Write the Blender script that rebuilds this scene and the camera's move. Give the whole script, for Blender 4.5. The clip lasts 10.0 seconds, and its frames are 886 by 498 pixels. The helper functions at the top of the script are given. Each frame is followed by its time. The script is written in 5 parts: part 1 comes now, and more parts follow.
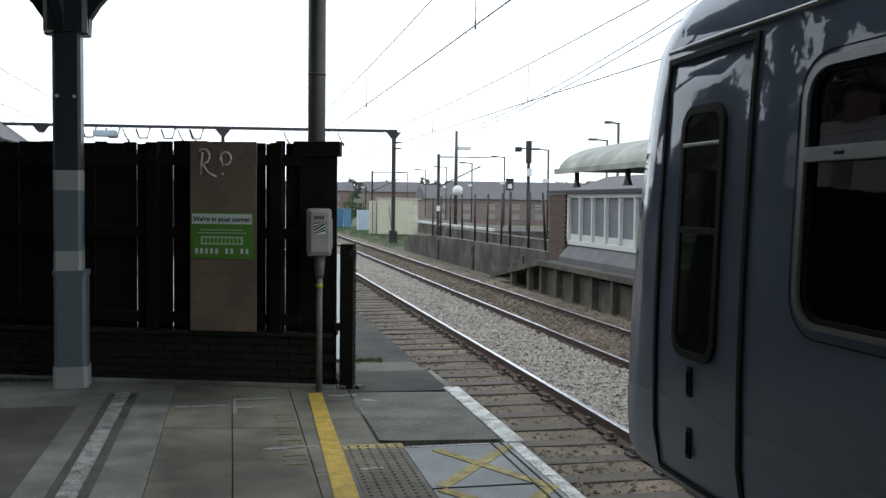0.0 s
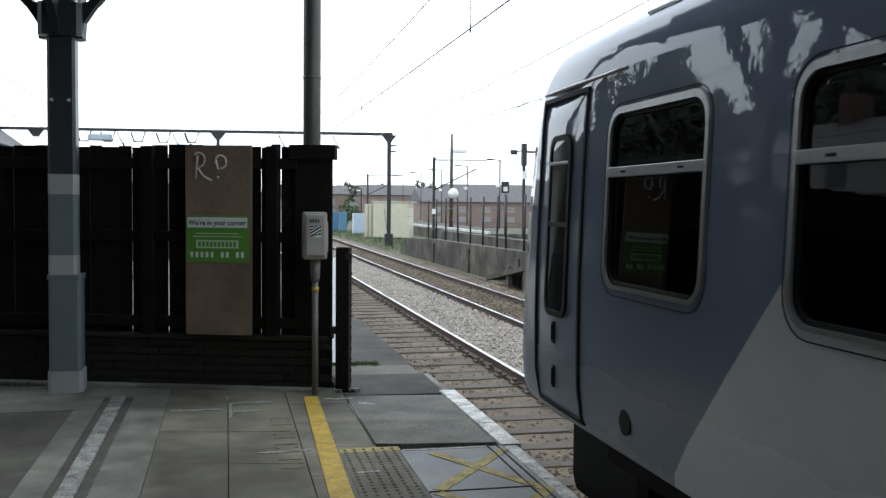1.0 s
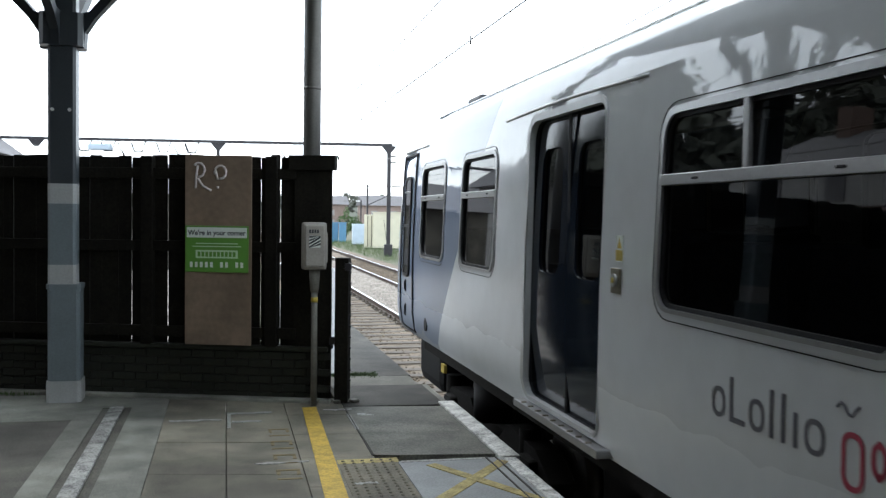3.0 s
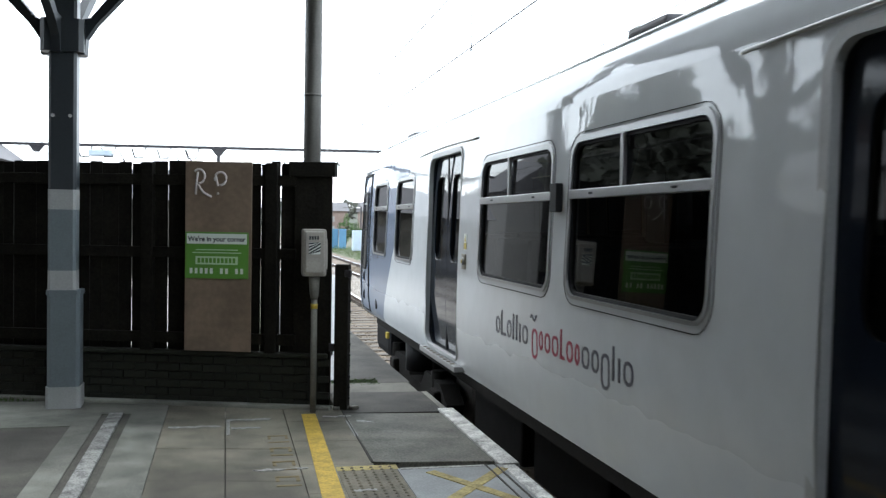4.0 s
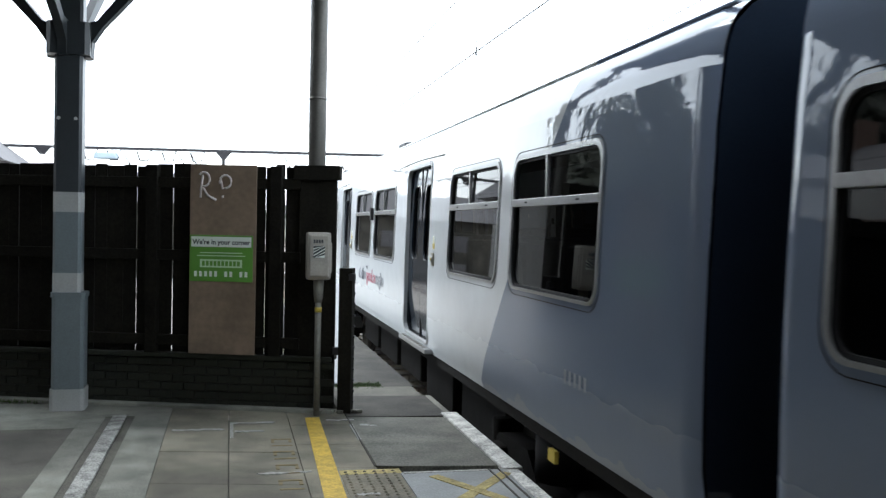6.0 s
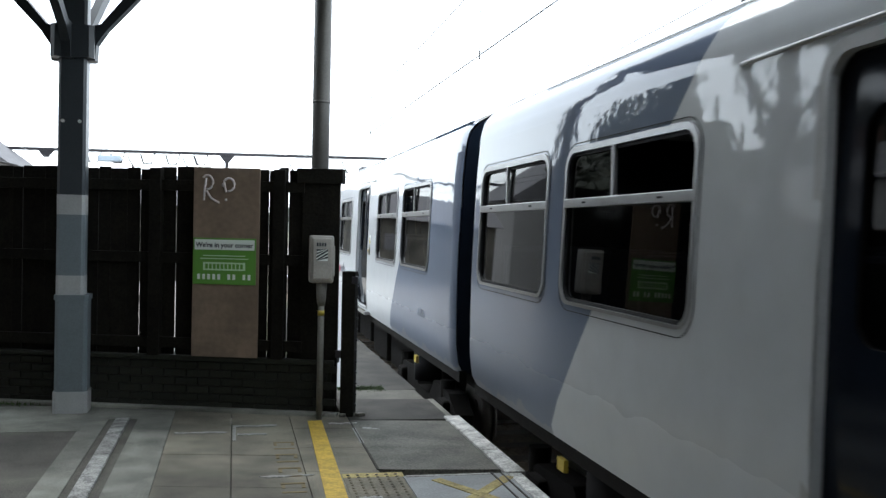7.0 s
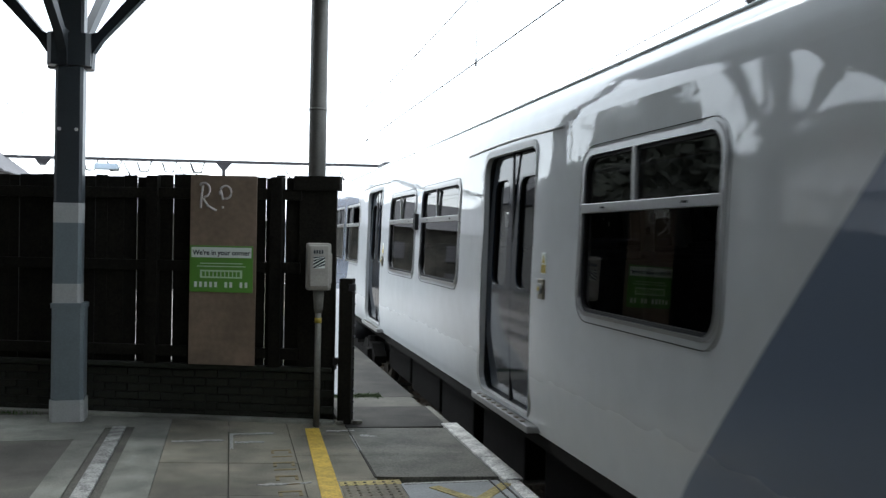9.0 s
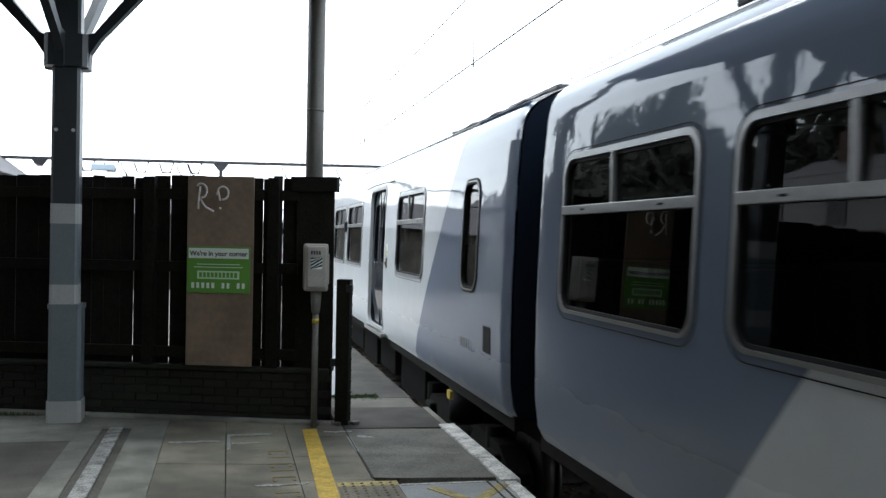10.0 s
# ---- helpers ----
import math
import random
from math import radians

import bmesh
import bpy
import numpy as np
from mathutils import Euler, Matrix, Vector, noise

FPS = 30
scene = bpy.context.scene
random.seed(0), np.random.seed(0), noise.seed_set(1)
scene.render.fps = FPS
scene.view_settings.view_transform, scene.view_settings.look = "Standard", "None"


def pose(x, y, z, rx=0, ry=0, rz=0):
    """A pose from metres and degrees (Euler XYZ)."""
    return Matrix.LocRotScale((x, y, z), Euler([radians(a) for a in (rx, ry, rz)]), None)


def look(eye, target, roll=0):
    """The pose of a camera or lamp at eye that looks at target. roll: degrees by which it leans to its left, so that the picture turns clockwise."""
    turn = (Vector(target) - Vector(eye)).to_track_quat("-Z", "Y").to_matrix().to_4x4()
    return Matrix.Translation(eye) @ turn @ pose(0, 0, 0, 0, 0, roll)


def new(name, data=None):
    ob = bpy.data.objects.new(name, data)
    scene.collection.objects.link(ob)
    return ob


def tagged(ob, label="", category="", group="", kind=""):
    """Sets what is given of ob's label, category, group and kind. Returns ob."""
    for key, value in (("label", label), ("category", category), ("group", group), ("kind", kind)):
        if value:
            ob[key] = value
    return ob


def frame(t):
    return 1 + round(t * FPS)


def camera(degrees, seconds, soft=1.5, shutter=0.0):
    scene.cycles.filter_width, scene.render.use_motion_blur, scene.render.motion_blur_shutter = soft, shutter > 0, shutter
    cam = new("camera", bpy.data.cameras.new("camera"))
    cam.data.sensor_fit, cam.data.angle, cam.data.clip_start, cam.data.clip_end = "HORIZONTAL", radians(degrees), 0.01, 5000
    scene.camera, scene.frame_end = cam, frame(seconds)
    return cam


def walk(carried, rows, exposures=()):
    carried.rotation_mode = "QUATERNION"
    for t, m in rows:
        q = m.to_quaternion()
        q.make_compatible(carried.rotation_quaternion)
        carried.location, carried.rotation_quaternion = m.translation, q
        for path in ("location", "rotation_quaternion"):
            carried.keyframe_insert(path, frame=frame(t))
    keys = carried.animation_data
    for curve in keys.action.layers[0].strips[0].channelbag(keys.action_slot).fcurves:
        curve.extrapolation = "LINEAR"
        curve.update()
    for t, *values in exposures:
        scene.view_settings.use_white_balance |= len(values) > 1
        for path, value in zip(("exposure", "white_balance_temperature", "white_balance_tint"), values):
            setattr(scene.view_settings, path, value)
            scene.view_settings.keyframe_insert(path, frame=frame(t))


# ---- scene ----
cam = camera(49.34, 10.0, soft=1.4, shutter=0.2)
EYE = 1.728
# seconds, yaw, pitch, roll of the hand-held camera
TURNS = [
    (0.0, -12.405, -2.764, -0.646), (0.5, -12.253, -2.905, -0.423), (1.0, -12.669, -2.584, -0.489),
    (1.5, -12.656, -2.365, -0.466), (2.0, -12.848, -2.015, -0.473), (2.5, -12.757, -2.040, -0.595),
    (4.0, -12.691, -1.526, -0.874), (4.5, -12.675, -1.406, -0.919), (5.0, -12.741, -1.304, -0.960),
    (5.5, -12.596, -1.309, -1.003), (7.0, -12.252, -1.091, -1.239), (7.5, -12.348, -0.926, -1.075),
    (8.0, -12.636, -0.922, -1.077), (8.5, -12.492, -0.724, -1.058), (9.0, -12.429, -0.673, -1.065),
    (9.5, -12.347, -0.714, -1.250), (10.0, -12.588, -0.625, -1.043),
]
# the camcorder opens up as the train fills the view
EXPOSURES = [(0.0, 0.12), (0.5, 0.28), (1.0, 0.52), (1.5, 0.74), (2.5, 1.08), (4.0, 1.42), (5.5, 1.5), (7.5, 1.14), (10.0, 1.06)]
BASE = 0.2
walk(cam, [(t, pose(0, 0, EYE, 90 + p, r, y)) for t, y, p, r in TURNS], [(t, e + BASE, 6250, 9) for t, e in EXPOSURES])

# ---- light: bright overcast sky ----
world = bpy.data.worlds.new("overcast")
scene.world = world
world.use_nodes = True
wn, wl = world.node_tree.nodes, world.node_tree.links
sky = wn.new("ShaderNodeTexSky")
sky.sky_type, sky.sun_disc = "NISHITA", False
sky.sun_elevation, sky.sun_rotation = radians(42), radians(-25)
veil = wn.new("ShaderNodeMixRGB")
veil.inputs[0].default_value = 0.86
veil.inputs[2].default_value = (8.6, 9.25, 9.75, 1)
wl.new(sky.outputs[0], veil.inputs[1])
wl.new(veil.outputs[0], wn["Background"].inputs[0])
wn["Background"].inputs[1].default_value = 0.13
sun = new("sun", bpy.data.lights.new("sun", "SUN"))
sun.data.energy, sun.data.angle, sun.data.color = 0.55, radians(35), (1, 0.98, 0.95)
sun.matrix_world = look((-27, 68, 57), (0, 10, 0))


# ---- materials ----
def mat(name, col, rough=0.7, metal=0.0, var=0.25, scale=6.0, bump=0.15, fine=60.0, col2=None, spec=0.5, coat=0.0, rnd=0.0, stain=0.0, tight=0.18):
    m = bpy.data.materials.new(name)
    m.use_nodes = True
    n, l = m.node_tree.nodes, m.node_tree.links
    b = n["Principled BSDF"]
    b.inputs["Roughness"].default_value = rough
    b.inputs["Metallic"].default_value = metal
    b.inputs["Specular IOR Level"].default_value = spec
    b.inputs["Coat Weight"].default_value = coat
    b.inputs["Coat Roughness"].default_value = 0.05
    co = n.new("ShaderNodeTexCoord")
    big = n.new("ShaderNodeTexNoise")
    big.inputs["Scale"].default_value, big.inputs["Detail"].default_value = scale, 5
    small = n.new("ShaderNodeTexNoise")
    small.inputs["Scale"].default_value, small.inputs["Detail"].default_value = fine, 3
    l.new(co.outputs["Object"], big.inputs["Vector"])
    l.new(co.outputs["Object"], small.inputs["Vector"])
    mixn = n.new("ShaderNodeMath")
    mixn.operation = "ADD"
    l.new(big.outputs["Fac"], mixn.inputs[0])
    l.new(small.outputs["Fac"], mixn.inputs[1])
    ramp = n.new("ShaderNodeValToRGB")
    ramp.color_ramp.elements[0].position, ramp.color_ramp.elements[1].position = 0.5 - tight, 0.5 + tight
    half = n.new("ShaderNodeMath")
    half.operation = "MULTIPLY"
    half.inputs[1].default_value = 0.5
    l.new(mixn.outputs[0], half.inputs[0])
    l.new(half.outputs[0], ramp.inputs[0])
    c2 = col2 or [min(1, c * (1 + var)) for c in col]
    c1 = [c * (1 - var) for c in col]
    ramp.color_ramp.elements[0].color = (*c1, 1)
    ramp.color_ramp.elements[1].color = (*c2, 1)
    out = ramp.outputs[0]
    if rnd:
        inf = n.new("ShaderNodeObjectInfo")
        isl = n.new("ShaderNodeNewGeometry")
        both = n.new("ShaderNodeMath")
        both.operation = "ADD"
        l.new(inf.outputs["Random"], both.inputs[0])
        l.new(isl.outputs["Random Per Island"], both.inputs[1])
        mr = n.new("ShaderNodeMapRange")
        mr.inputs["From Max"].default_value = 2.0
        mr.inputs["To Min"].default_value, mr.inputs["To Max"].default_value = 1 - rnd, 1 + rnd
        l.new(both.outputs[0], mr.inputs["Value"])
        hv = n.new("ShaderNodeHueSaturation")
        l.new(mr.outputs[0], hv.inputs["Value"])
        l.new(out, hv.inputs["Color"])
        out = hv.outputs[0]
    if stain:
        st = n.new("ShaderNodeTexNoise")
        st.inputs["Scale"].default_value, st.inputs["Detail"].default_value, st.inputs["Distortion"].default_value = 0.9, 8, 0.6
        geo = n.new("ShaderNodeNewGeometry")
        l.new(geo.outputs["Position"], st.inputs["Vector"])
        sr = n.new("ShaderNodeMapRange")
        sr.inputs["From Min"].default_value, sr.inputs["From Max"].default_value = 0.38, 0.62
        sr.inputs["To Min"].default_value, sr.inputs["To Max"].default_value = 1 - stain, 1 + stain
        l.new(st.outputs["Fac"], sr.inputs["Value"])
        sv = n.new("ShaderNodeHueSaturation")
        l.new(sr.outputs[0], sv.inputs["Value"])
        l.new(out, sv.inputs["Color"])
        out = sv.outputs[0]
    l.new(out, b.inputs["Base Color"])
    if bump:
        bp = n.new("ShaderNodeBump")
        bp.inputs["Strength"].default_value, bp.inputs["Distance"].default_value = bump, 0.01
        l.new(mixn.outputs[0], bp.inputs["Height"])
        l.new(bp.outputs[0], b.inputs["Normal"])
    return m


ASPHALT = mat("dark_asphalt", (0.088, 0.084, 0.069), 0.9, var=0.5, scale=1.6, bump=0.3, fine=90, stain=0.3, tight=0.11)
SLAB = mat("worn_paving", (0.16, 0.147, 0.112), 0.85, var=0.5, scale=1.7, bump=0.14, fine=150, rnd=0.14, stain=0.34, tight=0.11)
PALE = mat("pale_concrete", (0.185, 0.186, 0.158), 0.85, var=0.36, scale=3, bump=0.14, fine=130, stain=0.3, tight=0.11)
GREYSLAB = mat("end_slab", (0.135, 0.132, 0.108), 0.8, var=0.42, scale=2.5, bump=0.25, fine=60, stain=0.3, tight=0.11)
DARKTAR = mat("old_dark_tar", (0.032, 0.03, 0.024), 0.9, var=0.5, scale=3, bump=0.35, fine=80, stain=0.35, tight=0.11)
PANELGREY = mat("painted_panel", (0.26, 0.27, 0.27), 0.7, var=0.15, scale=3, bump=0.15, stain=0.15, tight=0.11)
YELLOW = mat("worn_yellow_paint", (0.52, 0.35, 0.045), 0.7, var=0.25, scale=9, bump=0.15, stain=0.15, tight=0.11)
FADED = mat("faded_yellow_paint", (0.36, 0.29, 0.11), 0.8, var=0.35, scale=9, bump=0.15, stain=0.3, tight=0.11)
GHOST = mat("ghost_paint", (0.2, 0.155, 0.075), 0.85, var=0.4, scale=14, bump=0.15)
WHITE = mat("worn_white_paint", (0.56, 0.56, 0.53), 0.75, var=0.45, scale=8, bump=0.2, stain=0.15, tight=0.11)
MOSS = mat("moss", (0.05, 0.085, 0.025), 0.95, var=0.4, scale=20, bump=0.4)
GRASS = mat("grass", (0.06, 0.1, 0.03), 0.9, var=0.4, scale=3, bump=0.2, rnd=0.3)
PATCHY = mat("flaking_white_paint", (0.3, 0.29, 0.265), 0.8, var=0.5, scale=26, bump=0.1, fine=70, col2=(0.5, 0.5, 0.46))
DRAIN = mat("worn_drain_cover", (0.3, 0.295, 0.28), 0.85, var=0.6, scale=9, bump=0.2, col2=(0.46, 0.46, 0.43), stain=0.3, tight=0.11)
JOINT = mat("dark_joint", (0.05, 0.047, 0.04), 0.9)
TACTILE = mat("tactile_paving", (0.14, 0.125, 0.09), 0.8, var=0.3, scale=4, bump=0.2, stain=0.25, tight=0.11)
BRICKDARK = mat("sooty_brick", (0.013, 0.0145, 0.0085), 0.9, var=0.45, scale=9, bump=0.3, rnd=0.35)
MORTARDARK = mat("sooty_mortar", (0.02, 0.02, 0.016), 0.95)
BRICK = mat("red_brick", (0.1, 0.064, 0.05), 0.85, var=0.4, scale=7, bump=0.3, rnd=0.25)
TARWOOD = mat("creosoted_timber", (0.009, 0.008, 0.0055), 0.95, var=0.5, scale=5, bump=0.35, fine=40, rnd=0.35, spec=0.2)
PLY = mat("brown_plywood", (0.22, 0.16, 0.112), 0.8, var=0.14, scale=3, bump=0.08, fine=18, stain=0.15, tight=0.11)
SIGNGREEN = mat("sign_green", (0.12, 0.3, 0.045), 0.4, var=0.06, bump=0)
SIGNPALE = mat("sign_pale", (0.55, 0.72, 0.5), 0.4, var=0.04, bump=0)
SIGNWHITE = mat("sign_white", (0.75, 0.8, 0.74), 0.4, var=0.04, bump=0)
INK = mat("dark_ink", (0.02, 0.025, 0.03), 0.5, var=0.1, bump=0)
CHALK = mat("chalk_paint", (0.62, 0.58, 0.55), 0.85, var=0.2, scale=25, bump=0.1)
COLBLUE = mat("blue_grey_paint", (0.165, 0.197, 0.212), 0.45, var=0.12, scale=4, bump=0.06)
COLDARK = mat("dark_slate_paint", (0.035, 0.043, 0.05), 0.4, var=0.15, scale=4, bump=0.05)
COLPALE = mat("pale_grey_paint", (0.42, 0.43, 0.42), 0.5, var=0.12, scale=5, bump=0.05)
IRONDARK = mat("dark_iron", (0.02, 0.018, 0.022), 0.5, var=0.2, bump=0.08)
POLE = mat("dull_metal_pole", (0.09, 0.085, 0.075), 0.5, metal=0.3, var=0.25, scale=4, bump=0.05)
PHONEBOX = mat("weathered_grey_plastic", (0.34, 0.32, 0.28), 0.6, var=0.18, scale=8, bump=0.08)
POSTGREY = mat("galvanised_post", (0.17, 0.165, 0.14), 0.6, metal=0.2, var=0.3, scale=12, bump=0.08)
BALLAST = mat("ballast", (0.25, 0.225, 0.198), 0.9, var=0.3, scale=1.2, bump=0.5, fine=25, stain=0.15, tight=0.11)
STONES = mat("ballast_stones", (0.33, 0.295, 0.258), 0.9, var=0.3, scale=3, bump=0.2, rnd=0.55)
BROWNBALLAST = mat("brown_ballast", (0.125, 0.096, 0.068), 0.95, var=0.35, scale=1.5, bump=0.5, fine=25, stain=0.25, tight=0.11)
BROWNSTONES = mat("brown_stones", (0.14, 0.108, 0.076), 0.9, var=0.3, scale=3, bump=0.2, rnd=0.5)
SLEEPER = mat("weathered_sleeper", (0.085, 0.071, 0.056), 0.9, var=0.35, scale=5, bump=0.35, rnd=0.25)
RAILSIDE = mat("rusty_rail", (0.075, 0.05, 0.04), 0.8, metal=0.2, var=0.3, scale=8, bump=0.15)
RAILTOP = mat("polished_rail", (0.62, 0.62, 0.64), 0.22, metal=1.0, var=0.08, bump=0.02)
EARTH = mat("trackside_earth", (0.1, 0.1, 0.06), 0.95, var=0.4, scale=0.35, bump=0.3, fine=6)
TIMBER = mat("old_platform_timber", (0.08, 0.07, 0.056), 0.9, var=0.35, scale=3, bump=0.3, rnd=0.3, stain=0.25, tight=0.11)
WALLGREY = mat("stained_concrete", (0.075, 0.068, 0.056), 0.9, var=0.45, scale=1.3, bump=0.3, stain=0.4, tight=0.11)
CREAM = mat("cream_paint", (0.6, 0.57, 0.44), 0.6, var=0.12, scale=1.5, bump=0.05)
CABINET = mat("pale_blue_cabinet", (0.42, 0.5, 0.58), 0.6, var=0.12, scale=2, bump=0.05)
BLUEBIN = mat("blue_plastic", (0.08, 0.2, 0.32), 0.5, var=0.15, bump=0.05)
WHITEWOOD = mat("white_window_timber", (0.6, 0.61, 0.58), 0.6, var=0.12, scale=5, bump=0.05)
MESHGREY = mat("grey_mesh_panel", (0.17, 0.18, 0.19), 0.6, var=0.15, scale=5, bump=0.1)
ROOFSHEET = mat("weathered_roof_sheet", (0.3, 0.31, 0.27), 0.7, var=0.2, scale=2, bump=0.1, stain=0.2, tight=0.11)
SLATE = mat("slate_roof", (0.11, 0.105, 0.11), 0.75, var=0.25, scale=2, bump=0.2)
HAZEBRICK = mat("distant_brick", (0.24, 0.18, 0.155), 0.9, var=0.2, scale=0.8, bump=0)
HAZEGREY = mat("distant_cladding", (0.3, 0.29, 0.28), 0.85, var=0.15, scale=0.5, bump=0)
WOODS = mat("distant_woods", (0.1, 0.105, 0.085), 0.95, var=0.35, scale=0.3, bump=0)
LEAF = mat("shrub_leaves", (0.06, 0.1, 0.035), 0.8, var=0.4, scale=3, bump=0, rnd=0.35)
COPPER = mat("overhead_wire", (0.1, 0.1, 0.1), 0.5, metal=0.5, var=0.1, bump=0)
INSULATOR = mat("brown_insulator", (0.06, 0.05, 0.05), 0.3, var=0.1, bump=0)
CANOPY = mat("canopy_boards", (0.2, 0.19, 0.17), 0.8, var=0.2, scale=3, bump=0.1)
LAMPWHITE = mat("white_enamel", (0.75, 0.75, 0.75), 0.4, var=0.08, bump=0)

# train
DARKDOOR = mat("dark_blue_door_paint", (0.011, 0.016, 0.026), 0.07, var=0.12, scale=3, bump=0.02, spec=0.16)
ALU = mat("aluminium_frame", (0.36, 0.36, 0.36), 0.3, metal=0.7, var=0.1, scale=20, bump=0.03)
DOORGREY = mat("pale_door_surround", (0.42, 0.43, 0.43), 0.4, var=0.1, bump=0.02)
ROOFPAINT = mat("grey_roof_paint", (0.1, 0.1, 0.105), 0.55, var=0.25, scale=3, bump=0.05)
RUBBER = mat("black_rubber", (0.01, 0.01, 0.011), 0.65, var=0.2, bump=0.05, spec=0.2)
UNDER = mat("underframe_grime", (0.008, 0.007, 0.006), 0.9, var=0.4, scale=6, bump=0.25, spec=0.15)
WHEELSTEEL = mat("wheel_steel", (0.11, 0.1, 0.09), 0.5, metal=0.7, var=0.3, scale=6, bump=0.08)
ROOFGREY = mat("roof_equipment", (0.05, 0.05, 0.055), 0.6, var=0.25, bump=0.1)
SEATBLUE = mat("seat_moquette", (0.035, 0.04, 0.07), 0.9, var=0.3, scale=30, bump=0.1)
CABIN = mat("cabin_lining", (0.22, 0.21, 0.19), 0.7, var=0.12, bump=0)
STEEL = mat("brushed_steel", (0.22, 0.2, 0.15), 0.35, metal=0.9, var=0.15, bump=0.05)
LABELYEL = mat("warning_yellow", (0.5, 0.38, 0.05), 0.5, var=0.08, bump=0)
LOGOGREY = mat("logo_grey", (0.1, 0.1, 0.125), 0.4, var=0.05, bump=0)
LOGORED = mat("logo_red", (0.36, 0.03, 0.07), 0.4, var=0.05, bump=0)
NUMWHITE = mat("number_white", (0.36, 0.38, 0.42), 0.5, var=0.05, bump=0)


def glass_mat(name, tint, rough=0.02):
    m = bpy.data.materials.new(name)
    m.use_nodes = True
    n, l = m.node_tree.nodes, m.node_tree.links
    n.remove(n["Principled BSDF"])
    tr = n.new("ShaderNodeBsdfTransparent")
    tr.inputs[0].default_value = (*tint, 1)
    gl = n.new("ShaderNodeBsdfGlossy")
    gl.inputs["Roughness"].default_value = rough
    fr = n.new("ShaderNodeFresnel")
    fr.inputs[0].default_value = 1.52
    mx = n.new("ShaderNodeMixShader")
    l.new(fr.outputs[0], mx.inputs[0])
    l.new(tr.outputs[0], mx.inputs[1])
    l.new(gl.outputs[0], mx.inputs[2])
    l.new(mx.outputs[0], n["Material Output"].inputs[0])
    return m


TINTED = glass_mat("tinted_glass", (0.21, 0.214, 0.205))
CLEARER = glass_mat("pale_tinted_glass", (0.3, 0.31, 0.3))


def livery(name, first, last):
    """White coach paint with slate-blue ends; the edges slope backwards as they rise."""
    m = mat(name, (0.66, 0.69, 0.71), 0.1, var=0.05, scale=1.2, bump=0.16, fine=5, coat=0.0, spec=0.5)
    n, l = m.node_tree.nodes, m.node_tree.links
    b = n["Principled BSDF"]
    white = b.inputs["Base Color"].links[0].from_socket
    co = n.new("ShaderNodeTexCoord")
    sp = n.new("ShaderNodeSeparateXYZ")
    l.new(co.outputs["Object"], sp.inputs[0])

    def calc(op, a, c):
        k = n.new("ShaderNodeMath")
        k.operation = op
        for i, val in enumerate((a, c)):
            if isinstance(val, (int, float)):
                k.inputs[i].default_value = val
            else:
                l.new(val, k.inputs[i])
        return k.outputs[0]

    v = calc("MULTIPLY", sp.outputs[1], -1.0)
    h = calc("SUBTRACT", sp.outputs[2], 0.42)
    q = calc("SUBTRACT", v, calc("MULTIPLY", h, 0.92))
    ends = calc("MAXIMUM", calc("LESS_THAN", q, first), calc("GREATER_THAN", q, last))
    mx = n.new("ShaderNodeMixRGB")
    l.new(ends, mx.inputs[0])
    l.new(white, mx.inputs[1])
    mx.inputs[2].default_value = (0.185, 0.226, 0.305, 1)
    # road dirt along the lower edge
    dirt = n.new("ShaderNodeTexNoise")
    dirt.inputs["Scale"].default_value = 3.0
    l.new(co.outputs["Object"], dirt.inputs["Vector"])
    # paint scraped off along the lower edge of the blue ends
    chips = n.new("ShaderNodeTexNoise")
    chips.inputs["Scale"].default_value, chips.inputs["Detail"].default_value = 2.2, 7
    l.new(co.outputs["Object"], chips.inputs["Vector"])
    limit = calc("ADD", calc("MULTIPLY", chips.outputs["Fac"], 0.42), 0.24)
    bare = calc("MULTIPLY", ends, calc("LESS_THAN", sp.outputs[2], limit))
    worn = n.new("ShaderNodeMixRGB")
    l.new(calc("MULTIPLY", bare, 0.75), worn.inputs[0])
    l.new(mx.outputs[0], worn.inputs[1])
    worn.inputs[2].default_value = (0.3, 0.31, 0.32, 1)
    l.new(worn.outputs[0], b.inputs["Base Color"])
    # the lower half is dull with grime, the shoulder still shines
    dull = calc("MAXIMUM", calc("MULTIPLY", calc("SUBTRACT", 1.75, sp.outputs[2]), 0.26), 0.0)
    l.new(calc("ADD", dull, calc("ADD", calc("MULTIPLY", dirt.outputs["Fac"], 0.035), 0.008)), b.inputs["Roughness"])
    return m


# ---- mesh helpers ----
def part(name, bm, material, parent=None, label=""):
    me = bpy.data.meshes.new(name)
    bm.to_mesh(me)
    bm.free()
    me.materials.append(material)
    ob = new(name, me)
    if parent is not None:
        ob.parent = parent
    if label:
        tagged(ob, label)
    return ob


def shared(name, me, parent, m):
    ob = new(name, me)
    ob.parent = parent
    ob.matrix_local = m
    return ob


def thing(name, m, label, category, group="", kind=""):
    ob = new(name)
    ob.matrix_world = m
    ob.empty_display_size = 0.2
    return tagged(ob, label, category, group, kind)


